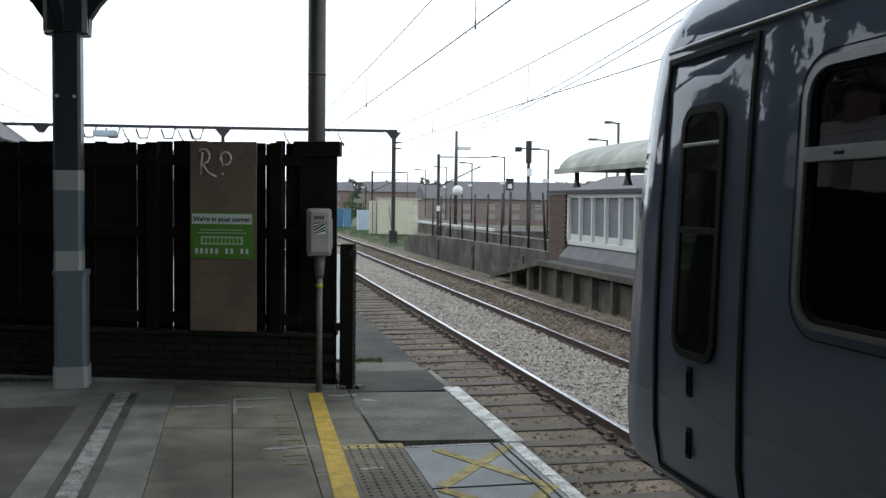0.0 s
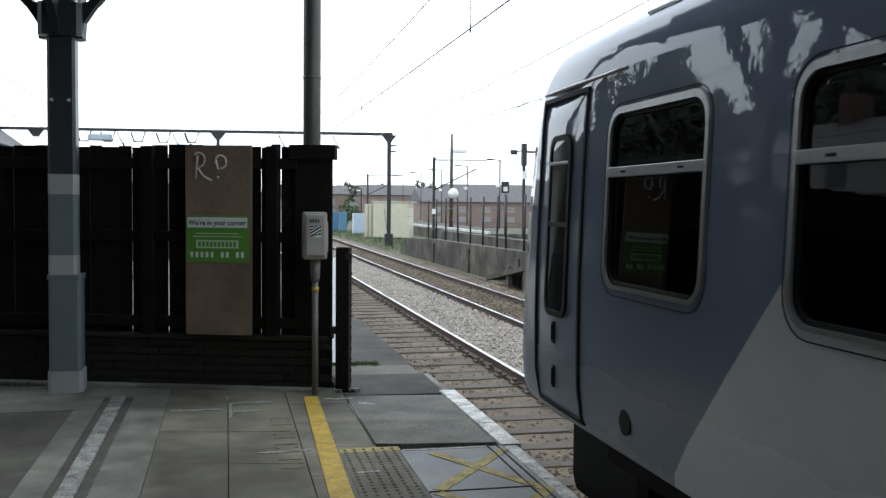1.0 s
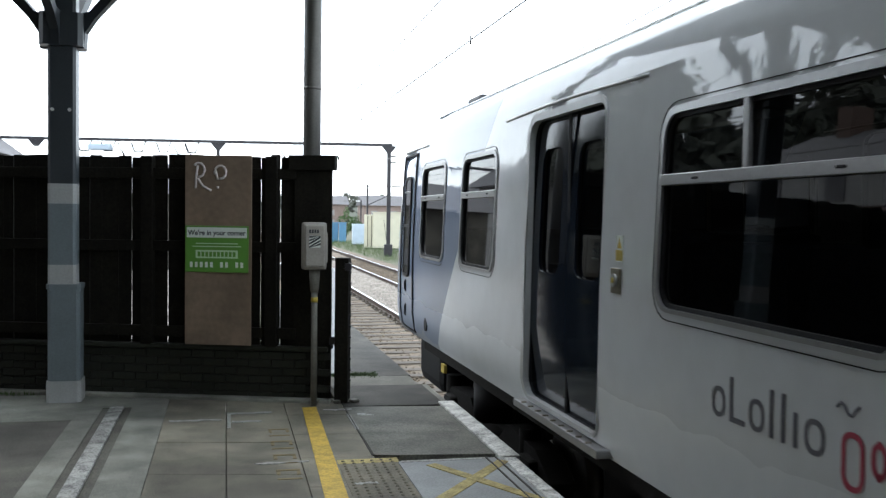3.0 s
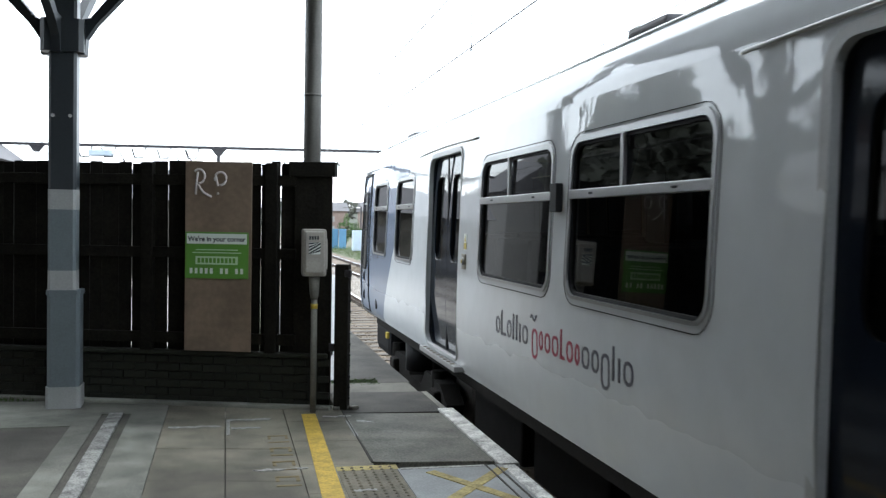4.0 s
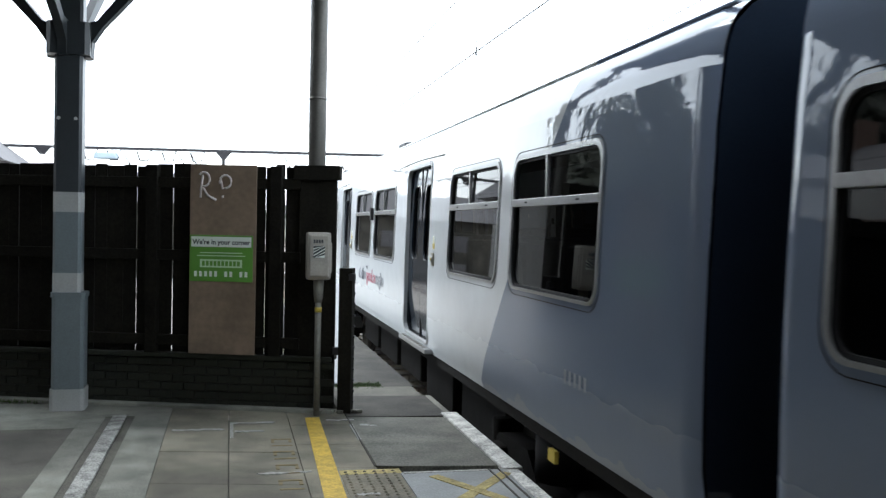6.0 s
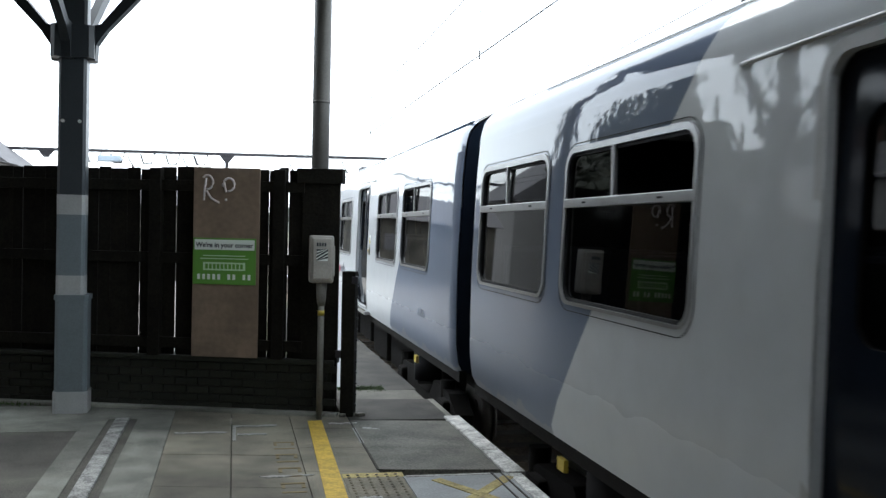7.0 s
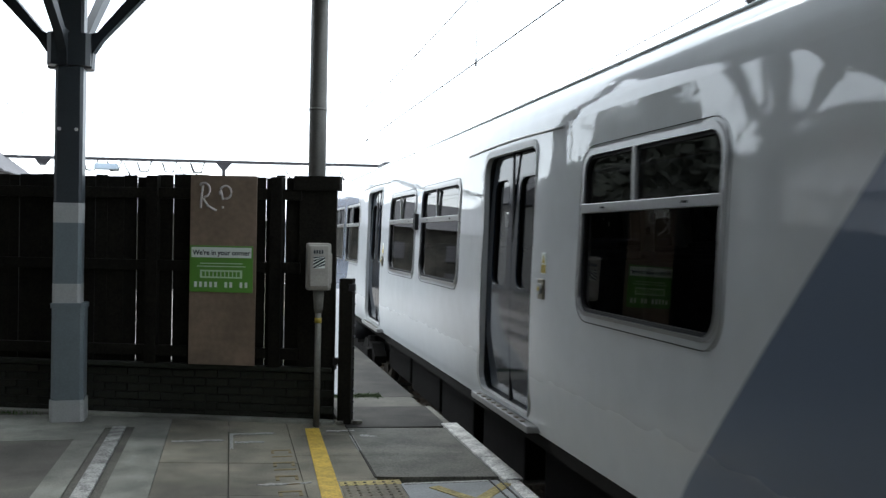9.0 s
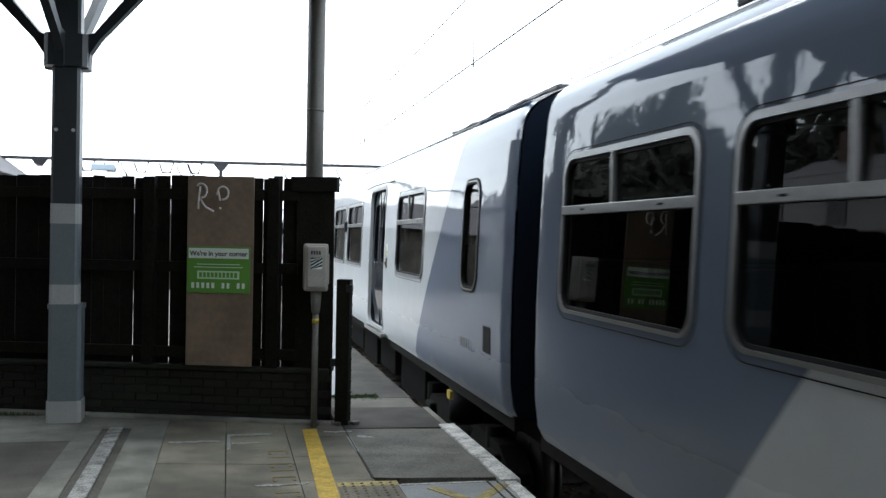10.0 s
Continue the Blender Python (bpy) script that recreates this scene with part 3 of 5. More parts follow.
post = thing("gate_post", FM @ pose(3.39, 0.0, 0), "short dark timber gate post with iron studs", "post")
part("shaft", B(-0.06, 0.065, -0.05, 0.09, 0, 1.335, bev=0.008), TARWOOD, post)
part("strap", B(0.03, 0.09, -0.056, 0.0, 1.22, 1.29, bev=0.01), IRONDARK, post)
part("hinge", B(-0.12, -0.05, 0.0, 0.05, 0.53, 0.6), IRONDARK, post)
for k in range(12):
    part("stud", tube(bmesh.new(), [(0.06, 0.03, 0.1 + k * 0.1), (0.08, 0.03, 0.1 + k * 0.1)], 0.012, 6), IRONDARK, post)
rubble = bmesh.new()
for k in range(5):
    box(rubble, -0.04, 0.04, -0.03, 0.03, 0, 0.03, bev=0.01, m=pose(0.85 + 0.08 * k, 8.86 - 0.01 * k + random.uniform(-0.03, 0.03), 0, 0, 0, random.uniform(0, 90)))
tagged(part("rubble", rubble, GREYSLAB), "small lumps of broken cement on the platform", "rubble", kind="stuff")

yard = bmesh.new()
prev = None
for i in range(60):
    yy = 13.2 + i * 3.0
    cur = [yard.verts.new((xx, yy, (-0.86 if 0 < j < 8 else -1.05) + 0.05 * noise.noise((xx, yy * 0.7, 4)))) for j, xx in enumerate(np.linspace(-13, 0.95, 9))]
    if prev:
        for a, c, d, e in zip(prev, prev[1:], cur[1:], cur):
            yard.faces.new((a, c, d, e))
    prev = cur
tagged(part("ballast_yard", yard, BALLAST), "pale stone ballast of the tracks behind the fence", "ballast", kind="structure")
for x in (-8.2, -6.7, -4.6, -3.1):
    ob = thing("rail", pose(x, 0, 0), "rusty steel rail with a shiny worn top", "rail", "running rails")
    part("web", prism(bmesh.new(), rail_section(-0.71), "y", 14, 180), RAILSIDE, ob)
    part("running_surface", prism(bmesh.new(), [(-0.03, -0.714), (0.03, -0.714), (0.026, -0.71), (-0.026, -0.71)], "y", 14, 180), RAILTOP, ob, "polished steel running surface")

# ---- lamp pole behind the fence ----
lp = thing("lamp_pole", pose(0.83, 9.62, 0), "tall dull metal pole behind the fence", "pole")
part("shaft", tube(bmesh.new(), [(0, 0, -1.0), (0, 0, 2.98), (0, 0, 9.0)], 0.086, 16), POLE, lp)
part("joint_ring", tube(bmesh.new(), [(0, 0, 2.96), (0, 0, 2.985)], 0.09, 16), POLE, lp)

# ---- signal telephone on a post ----
ph = thing("telephone_post", pose(0.785, 8.73, 0), "weathered grey signal telephone box on a post", "telephone")
part("post", tube(bmesh.new(), [(0, 0, 0), (0, 0, 1.1)], 0.028, 12), POSTGREY, ph)
part("collar", tube(bmesh.new(), [(0, 0, 1.03), (0, 0, 1.08), (0, 0, 1.24)], 0.034, 12, 0.05), POSTGREY, ph)
part("band", tube(bmesh.new(), [(0, 0, 0.94), (0, 0, 0.985)], 0.031, 12), LABELYEL, ph, "yellow tape band")
part("case", B(-0.115, 0.1, -0.09, 0.09, 1.235, 1.66, bev=0.025), PHONEBOX, ph)
part("door", B(-0.095, 0.08, -0.115, -0.085, 1.265, 1.64, bev=0.015), PHONEBOX, ph)
part("hinge", B(0.093, 0.11, -0.07, 0.05, 1.3, 1.57, bev=0.006), PHONEBOX, ph)
part("stripe_panel", B(-0.06, 0.04, -0.119, -0.112, 1.435, 1.54), SIGNWHITE, ph, "black and white striped panel")
for k in range(5):
    z = 1.4 + k * 0.03
    lo, hi = 1.435, 1.54
    pts = [(-0.06, min(max(z, lo), hi)), (0.04, min(max(z + 0.06, lo), hi)), (0.04, min(max(z + 0.078, lo), hi)), (-0.06, min(max(z + 0.018, lo), hi))]
    part("stripe", prism(bmesh.new(), pts, "y", -0.122, -0.118), INK, ph)
for k in range(4):
    part("code_bar", B(-0.06 + k * 0.023, -0.044 + k * 0.023, -0.118, -0.113, 1.565, 1.597), INK, ph)

# ---- canopy column ----
col = thing("canopy_column", pose(-1.42, 9.33, 0), "blue-grey painted cast iron canopy column with pale bands", "column")


def octo(w, c, dx=0.0):
    return [(x + dx, y) for x, y in ((-w + c, -w), (w - c, -w), (w, -w + c), (w, w - c), (w - c, w), (-w + c, w), (-w, w - c), (-w, -w + c))]


part("plinth", prism(bmesh.new(), octo(0.15, 0.03), "z", 0, 0.2), COLPALE, col, "pale painted foot")
part("base", prism(bmesh.new(), octo(0.139, 0.03), "z", 0.2, 1.03), COLBLUE, col)
bm = prism(bmesh.new(), octo(0.149, 0.03), "z", 1.03, 1.075)
part("collar", bm, COLBLUE, col)
part("lower_band", prism(bmesh.new(), octo(0.121, 0.025, -0.018), "z", 1.075, 1.25), COLPALE, col, "pale painted band")
part("middle_shaft", prism(bmesh.new(), octo(0.12, 0.025, -0.018), "z", 1.25, 1.8), COLBLUE, col)
part("upper_band", prism(bmesh.new(), octo(0.121, 0.025, -0.018), "z", 1.8, 1.98), COLPALE, col, "pale painted band")
part("shaft", prism(bmesh.new(), octo(0.12, 0.025, -0.018), "z", 1.98, 4.3), COLDARK, col, "dark slate painted shaft")
for x in (-0.093, 0.052):
    part("bolt", tube(bmesh.new(), [(x, -0.15, 2.64), (x, -0.13, 2.64)], 0.016, 8), LAMPWHITE, col, "bright bolt head")
bm = bmesh.new()
prism(bm, octo(0.185, 0.04, -0.018), "z", 3.21, 3.5)
part("capital", bm, COLDARK, col)
for a in (0, 180, 270, 90):
    bm = bmesh.new()
    prism(bm, [(0.1, 3.2), (0.2, 3.2), (0.21, 3.34), (0.3, 3.47), (0.95, 4.14), (0.95, 4.25), (0.88, 4.25), (0.25, 3.53), (0.12, 3.5)], "y", -0.04, 0.04)
    bmesh.ops.transform(bm, matrix=pose(-0.018, 0, 0, 0, 0, a + FANG * 0.75), verts=bm.verts)
    part("bracket", bm, COLDARK, col)

# ---- canopy over the platform, and unseen walls added to darken reflections ----
can = thing("canopy", pose(0, 0, 0), "boarded platform canopy on iron beams", "canopy", kind="structure")
part("deck", B(-6.2, 1.25, -24, 9.75, 4.42, 4.55), CANOPY, can)
part("beam", B(-6.1, 1.2, 9.25, 9.41, 4.2, 4.42), COLDARK, can)
part("beam", B(-1.49, -1.33, -24, 9.7, 4.22, 4.42), COLDARK, can)
y = -24.0
while y < 8.8:
    part("valance_board", prism(bmesh.new(), [(y, 4.55), (y + 0.145, 4.55), (y + 0.145, 4.14), (y + 0.0725, 3.98), (y, 4.14)], "x", 1.25, 1.275), CANOPY, can)
    y += 0.15
sb = thing("unseen_brick_walls", pose(0, 0, 0), "unseen brick walls added to darken the train's reflections", "building", kind="structure")
part("wall", B(-6.9, -6.3, -24, 9.2, -0.2, 4.9), BRICK, sb)
part("end_wall", B(-6.9, 0.5, -24.6, -24, -0.2, 4.9), BRICK, sb)


# ---- across the tracks: platform, shelter, wall ----
op = thing("far_platform", pose(0, 0, 0), "old timber-fronted platform across the tracks", "platform", kind="structure")
part("deck", B(9.0, 14.5, -10, 27.3, -0.12, 0.03), ASPHALT, op)
part("edge_beam", B(8.86, 9.02, -10, 27.4, -0.1, 0.05, bev=0.01), TIMBER, op)
part("back_wall", B(9.35, 9.5, -10, 27.3, -1.1, -0.12), WALLGREY, op)
y = 27.2
while y > 8:
    part("pile", B(8.93, 9.1, y - 0.16, y, -1.05, -0.1, bev=0.01), TIMBER, op)
    if y < 26:
        part("lagging_board", B(9.1, 9.14, y, y + 1.2, -1.0, -0.2), TIMBER, op)
    y -= 1.36
rp = bmesh.new()
prism(rp, [(27.4, -0.12), (27.4, 0.05), (32.6, -0.72), (32.6, -0.88)], "x", 8.9, 9.15)
part("ramp_beam", rp, TIMBER, op, "sloping timber beam of the platform ramp")
rp = bmesh.new()
prism(rp, [(27.4, -0.12), (27.4, 0.0), (32.6, -0.76), (32.6, -0.88)], "x", 9.15, 10.4)
part("ramp_deck", rp, TIMBER, op)
for y in (28.4, 30.2):
    part("pile", B(8.95, 9.1, y - 0.1, y + 0.1, -1.05, -0.2), TIMBER, op)

rw = thing("retaining_wall", pose(0, 0, 0), "stained concrete retaining wall beside the track", "wall", kind="structure")
w = bmesh.new()
prism(w, [(28.2, -1.1), (28.2, 0.22), (46.0, 0.1), (52.5, -0.1), (54, -0.75), (54, -1.1)], "x", 9.7, 10.05)
part("wall", w, WALLGREY, rw)
for y, w_ in ((31.2, 0.5), (38.1, 0.35), (44.9, 0.6)):
    part("buttress", B(9.64, 9.7, y, y + w_, -1.1, -0.05), WALLGREY, rw)
for k, (y, h, lean) in enumerate(((47.3, 1.9, 0), (45.5, 1.95, 0.01), (43.4, 2.0, 0), (41, 2.0, -0.02), (38.8, 2.0, 0), (36.85, 2.0, 0.02), (34.8, 2.02, 0.02), (33.6, 2.05, 0), (31.45, 2.05, 0.03), (29.5, 2.0, -0.09))):
    fp = thing("fence_post", pose(9.9, y, 0.08), "dark slim concrete fence post on the wall", "post", "posts on the wall")
    part("shaft", tube(bmesh.new(), [(0, 0, -0.1), (lean * 2, lean, h)], 0.042, 6), IRONDARK, fp)
wf = thing("wire_fence", pose(9.9, 0, 0), "thin strained wires between slim fence posts", "fence")
for z in (0.6, 1.1, 1.6):
    part("wire", tube(bmesh.new(), [(0, 29.6, z), (0, 53, z)], 0.008, 4), COPPER, wf)

sh = thing("platform_shelter", pose(0, 0, 0), "brick platform shelter with white glazed front and curved roof", "shelter")
part("pier", B(9.55, 10.0, 26.75, 28.2, 0.02, 2.0), MORTARDARK, sh, "red brick end pier")
bm_me = None
for row in range(26):
    for j in range(5):
        m = pose(9.55, 26.87 + j * 0.29 + (0.1 if row % 2 else 0), 0.06 + row * 0.075)
        if bm_me is None:
            o = part("brick", B(-0.01, 0.1, -0.135, 0.135, -0.032, 0.032), BRICK, sh)
            bm_me = o.data
            o.matrix_local = m
        else:
            shared("brick", bm_me, sh, m)
part("plinth_slope", prism(bmesh.new(), [(9.35, 0.2), (9.66, 0.55), (9.9, 0.55), (9.9, 0.03), (9.35, 0.03)], "y", 6, 26.7), SLATE, sh, "dark sloping sill under the glazing")
part("sill", B(9.6, 9.8, 6, 26.7, 0.55, 0.68, bev=0.01), WHITEWOOD, sh)
part("head", B(9.6, 9.8, 6, 26.75, 1.9, 2.02, bev=0.01), WHITEWOOD, sh)
y = 26.7
while y > 8:
    part("mullion", B(9.58, 9.76, y - 0.1, y, 0.68, 1.92, bev=0.01), WHITEWOOD, sh)
    part("glazing_panel", B(9.68, 9.71, y - 0.95, y - 0.1, 0.7, 1.9), MESHGREY, sh)
    part("lower_panel", B(9.65, 9.7, y - 0.95, y - 0.1, 0.68, 0.86), WHITEWOOD, sh)
    y -= 0.95
part("lintel", B(9.5, 10.1, 6, 28.3, 2.02, 2.12), IRONDARK, sh)
part("back_wall", B(13.0, 13.3, 6, 28.2, 0.0, 2.7), BRICK, sh)
for y in (26.0, 22.4, 18.8, 15.2, 11.6):
    br = prism(bmesh.new(), [(y - 0.045, 2.2), (y + 0.045, 2.2), (y + 0.045, 2.8), (y - 0.045, 2.8)], "x", 9.55, 9.66)
    prism(br, [(y - 0.2, 2.2), (y + 0.2, 2.2), (y + 0.05, 2.42), (y - 0.05, 2.42)], "x", 9.56, 9.65)
    part("bracket", br, IRONDARK, sh)
rf = bmesh.new()
ring_o = []
for k in range(31):
    a = radians(180 - 6 * k)
    ring_o.append((11.6 + 2.2 * math.cos(a), 2.66 + 0.86 * math.sin(a)))
prism(rf, ring_o, "y", 6, 27.0)
part("roof", rf, ROOFSHEET, sh, "curved weathered sheet roof")
part("fascia", B(9.32, 9.42, 6, 27.15, 2.6, 2.74), ROOFSHEET, sh)
# long low roofs behind the shelter
lb = thing("long_station_roof", pose(0, 0, 0), "long low grey station roofs and brick wall behind", "building")
part("wall", B(15.5, 16, 20, 43, -0.5, 1.75), HAZEBRICK, lb)
part("roof", prism(bmesh.new(), [(14.6, 2.1), (17, 3.0), (19.5, 2.1), (19.5, 1.95), (14.6, 1.95)], "y", 20, 42), SLATE, lb)
for y in range(24, 41, 4):
    part("window", B(15.44, 15.52, y, y + 1.4, 0.9, 1.6), WHITEWOOD, lb)
part("canopy_edge", B(14.2, 14.6, 20, 42, 1.75, 2.0), TIMBER, lb)

fp2 = thing("distant_platform", pose(0, 0, 0), "distant island platform with a pale edge", "platform", kind="structure")
part("deck", B(17, 22, 62, 130, -1.0, -0.15), WALLGREY, fp2)
part("edge", B(16.9, 17.2, 62, 130, -0.15, 0.02), WHITE, fp2)
part("deck_near", B(13.6, 14.2, 32, 62, -1.0, 0.1), WALLGREY, fp2)

# ---- hut, cabinets, bins ----
hut = thing("relay_hut", pose(12.0, 78.5, -0.9, 0, 0, -20), "cream painted trackside relay hut", "hut")
part("body", B(0, 2.9, -1.0, 1.5, 0, 2.85, bev=0.02), CREAM, hut)
part("roof", B(-0.06, 3.16, -1.06, 1.56, 2.85, 2.92), CREAM, hut)
part("side_wing", B(-0.9, 0, -0.2, 1.5, 0, 2.7, bev=0.02), CREAM, hut)
for x in (-0.62, -0.3):
    part("door_joint", B(x, x + 0.05, -0.23, -0.19, 0.05, 2.6), TIMBER, hut)
part("pipe", tube(bmesh.new(), [(1.2, -1.04, 0.0), (0.9, -1.04, 2.3)], 0.02, 5), TIMBER, hut)
lc = thing("equipment_cabinet", pose(11.75, 88, -1.0), "pale blue-grey trackside equipment cabinet", "cabinet")
part("body", B(-0.4, 1.05, -0.5, 0.5, 0.1, 1.95, bev=0.03), CABINET, lc)
part("leg", B(-0.3, -0.1, -0.4, 0.4, 0, 0.1), TIMBER, lc)
part("door", B(0.1, 0.9, -0.53, -0.5, 0.2, 1.8), CABINET, lc)
for x, y in ((11.6, 98), (10.9, 99)):
    bn = thing("blue_bin", pose(x, y, -1.0), "blue plastic container standing by the track", "bin", "blue containers")
    part("body", B(-0.35, 0.35, -0.3, 0.3, 0, 1.9, bev=0.05), BLUEBIN, bn)
    part("lid", B(-0.38, 0.38, -0.33, 0.33, 1.9, 2.0, bev=0.03), BLUEBIN, bn)

# ---- overhead line ----
ga = thing("overhead_gantry", pose(0, 65.2, 0, 0, 0, -6.4), "dark steel gantry carrying the overhead wires", "gantry")
part("beam", B(-34, 10.95, -0.14, 0.14, 6.36, 6.54), IRONDARK, ga)
part("post", B(10.6, 10.86, -0.13, 0.13, -0.4, 6.4, bev=0.02), IRONDARK, ga)
part("post_foot", B(10.45, 11.0, -0.28, 0.28, -1.05, -0.2, bev=0.02), IRONDARK, ga)
for x in (10.73, -0.5, -12):
    part("knee", prism(bmesh.new(), [(x - 0.5, 6.38), (x + 0.5, 6.38), (x + 0.14, 5.93), (x - 0.14, 5.93)], "y", -0.1, 0.1), IRONDARK, ga)
part("middle_post", B(-0.6, -0.4, -0.1, 0.1, -1, 6.0), IRONDARK, ga)
for x in (-6.9, -3.4, -2.6, 3.44, 7.0):
    part("drop_bracket", tube(bmesh.new(), [(x, 0, 6.3), (x + 0.15, 0, 5.9), (x + 0.35, 0, 5.55)], 0.035, 5), IRONDARK, ga)
    part("insulator", tube(bmesh.new(), [(x + 0.35, 0, 5.6), (x + 0.4, 0, 5.4)], 0.07, 6), INSULATOR, ga)
for x in (-9, -7.5, -5.6, -4.0, -2.2):
    part("hanger_frame", tube(bmesh.new(), [(x - 0.45, 0, 6.3), (x - 0.25, 0, 5.7), (x + 0.25, 0, 5.7), (x + 0.45, 0, 6.38)], 0.055, 5), IRONDARK, ga)
part("transformer", B(-8.7, -7.3, -0.4, 0.4, 5.75, 6.15, bev=0.08), CABINET, ga, "pale equipment case")
for z in (5.7, 5.3):
    part("insulator", tube(bmesh.new(), [(10.86, 0, z), (11.2, 0, z)], 0.06, 6), INSULATOR, ga)


def wire(pts, r, label="thin dark overhead wire"):
    bm = bmesh.new()
    tube(bm, pts, r, 5)
    tagged(part("overhead_wire", bm, COPPER), label, "wire", "overhead wires")


def sag(x0, y0, z0, x1, y1, z1, dip, n=14):
    return [(x0 + (x1 - x0) * k / n, y0 + (y1 - y0) * k / n, z0 + (z1 - z0) * k / n - 4 * dip * (k / n) * (1 - k / n)) for k in range(n + 1)]


wire(sag(3.5, 64, 4.15, 3.35, -6, 4.28, 0.0), 0.010, "contact wire over the platform track")
wire(sag(3.5, 64, 5.75, 3.4, -6, 6.0, 0.75), 0.009, "catenary wire over the platform track")
wire(sag(6.7, 64, 4.2, 6.6, -6, 3.95, 0.0), 0.010, "contact wire over the far track")
wire(sag(6.7, 64, 5.4, 6.6, -6, 5.9, 0.85), 0.009, "catenary wire over the far track")
wire(sag(10.9, 64, 5.7, 7.2, -6, 7.76, 1.84), 0.010, "slack feeder wire between gantry posts")
wire(sag(10.9, 64, 5.3, 7.2, -6, 7.36, 1.59), 0.010, "slack feeder wire between gantry posts")
for x, y, z0, z1 in ((3.44, 13.6, 4.24, 5.32), (3.44, 25, 4.2, 5.14), (3.45, 42, 4.18, 5.1), (6.65, 21.3, 4.05, 4.88), (6.65, 32, 4.09, 4.79), (6.65, 45, 4.13, 4.8)):
    wire([(x, y, z0), (x, y, z1)], 0.006, "short dropper between contact wire and catenary")
    wire([(x, y, z0 - 0.02), (x, y, z0 + 0.1)], 0.014, "dropper clamp on the contact wire")
for x, z, z2 in ((-7, 5.0, 5.3), (-7.4, 6.2, 6.9), (-10, 4.6, 4.9), (-10.4, 5.5, 6.4)):
    wire(sag(x, 64, z, x - 1, 14, z2, 0.3), 0.012)
    wire(sag(x, 64, z, x + 2, 150, z, 0.3), 0.012)


def mast(x, y, h, arm, label="dark overhead line mast with a cantilever arm"):
    ob = thing("line_mast", pose(x, y, -1), label, "mast", "line masts")
    part("post", B(-0.1, 0.1, -0.1, 0.1, 0, h), IRONDARK, ob)
    if arm:
        part("top_tube", tube(bmesh.new(), [(0, 0, h - 0.2), (arm, 0, h - 0.2)], 0.04, 5), POLE, ob)
        part("stay", tube(bmesh.new(), [(0, 0, h - 2.6), (arm * 0.8, 0, h - 0.9)], 0.05, 5), IRONDARK, ob)
        part("insulator", tube(bmesh.new(), [(arm * 0.05, 0, h - 0.2), (arm * 0.28, 0, h - 0.2)], 0.1, 6), LAMPWHITE, ob)
        part("plate", B(-0.16, 0.16, -0.16, -0.13, h - 4.5, h - 4.1), LAMPWHITE, ob)


mast(16.1, 75, 6.55, 4.3)
mast(17.3, 120, 6.6, 4.4)
mast(22.0, 160, 5.3, -3)


def lamp(x, y, z0, h, d, two=False, label="grey platform lamp post with a flat lantern"):
    ob = thing("street_lamp", pose(x, y, z0), label, "lamp post", "platform lamps")
    part("pole", tube(bmesh.new(), [(0, 0, 0), (0, 0, h)], 0.06, 6), POLE, ob)
    part("arm", tube(bmesh.new(), [(0, 0, h - 0.05), (d, 0, h)], 0.04, 5), POLE, ob)
    part("lantern", B(min(d, d * 1.9), max(d, d * 1.9), -0.12, 0.12, h - 0.06, h + 0.06, bev=0.03), POLE, ob)
    if two:
        part("loudspeaker", B(-0.3, 0.0, -0.1, 0.1, h * 0.6, h * 0.6 + 0.25, bev=0.04), LAMPWHITE, ob)


lamp(17.5, 42, 0, 5.5, -0.35)
lamp(21.0, 52, 0, 5.4, -0.6)
lamp(18.5, 55, 0, 4.95, -0.55, True)
lamp(20.1, 70, 0, 5.2, -0.55, True)
lamp(20.6, 82, 0, 5.2, -0.6, True)
lamp(21.2, 95, 0, 5.3, -0.7, True)
lamp(22.1, 110, 0, 5.5, -0.7)
lamp(23.6, 130, 0, 5.8, -0.8)
cm = thing("camera_mast", pose(18.7, 80, -1), "tall pole with a surveillance camera and a white dome", "mast")
part("pole", tube(bmesh.new(), [(0, 0, 0), (0, 0, 6.6), (0, 0, 8.8)], 0.18, 8, 0.1), POLE, cm)
part("camera_housing", B(0.1, 1.3, -0.2, 0.2, 7.2, 7.5, bev=0.06, m=pose(0, 0, 0, 0, 0, 0)), LAMPWHITE, cm)
bm = bmesh.new()
bmesh.ops.create_uvsphere(bm, u_segments=14, v_segments=8, radius=0.45, matrix=pose(0.1, -0.3, 3.75))
part("dome", bm, LAMPWHITE, cm, "white dome")
sgn = thing("signal_post", pose(15.7, 50, 0), "dark colour light signal on a post seen from behind", "signal")
part("post", B(-0.07, 0.07, -0.07, 0.07, 0, 5.0), IRONDARK, sgn)
part("head", B(-0.13, 0.13, -0.15, 0.15, 3.9, 5.1, bev=0.03), IRONDARK, sgn)
part("lens_hood", B(-0.75, -0.4, -0.12, 0.12, 4.5, 4.75, bev=0.05), IRONDARK, sgn)
part("hood_arm", tube(bmesh.new(), [(-0.5, 0, 4.62), (0, 0, 4.75)], 0.03, 5), IRONDARK, sgn)
part("plate", B(-0.14, 0.14, -0.17, -0.15, 3.2, 3.6), LAMPWHITE, sgn)
spd = thing("platform_sign", pose(15.25, 52, -0.45), "small dark platform sign on a pole", "sign")
part("pole", tube(bmesh.new(), [(0, 0, 0), (0, 0, 3.4)], 0.04, 6), POLE, spd)
part("panel", B(-0.22, 0.22, -0.04, 0.04, 2.9, 3.55), IRONDARK, spd)
part("white_mark", B(-0.12, 0.12, -0.06, -0.04, 3.0, 3.25), LAMPWHITE, spd)


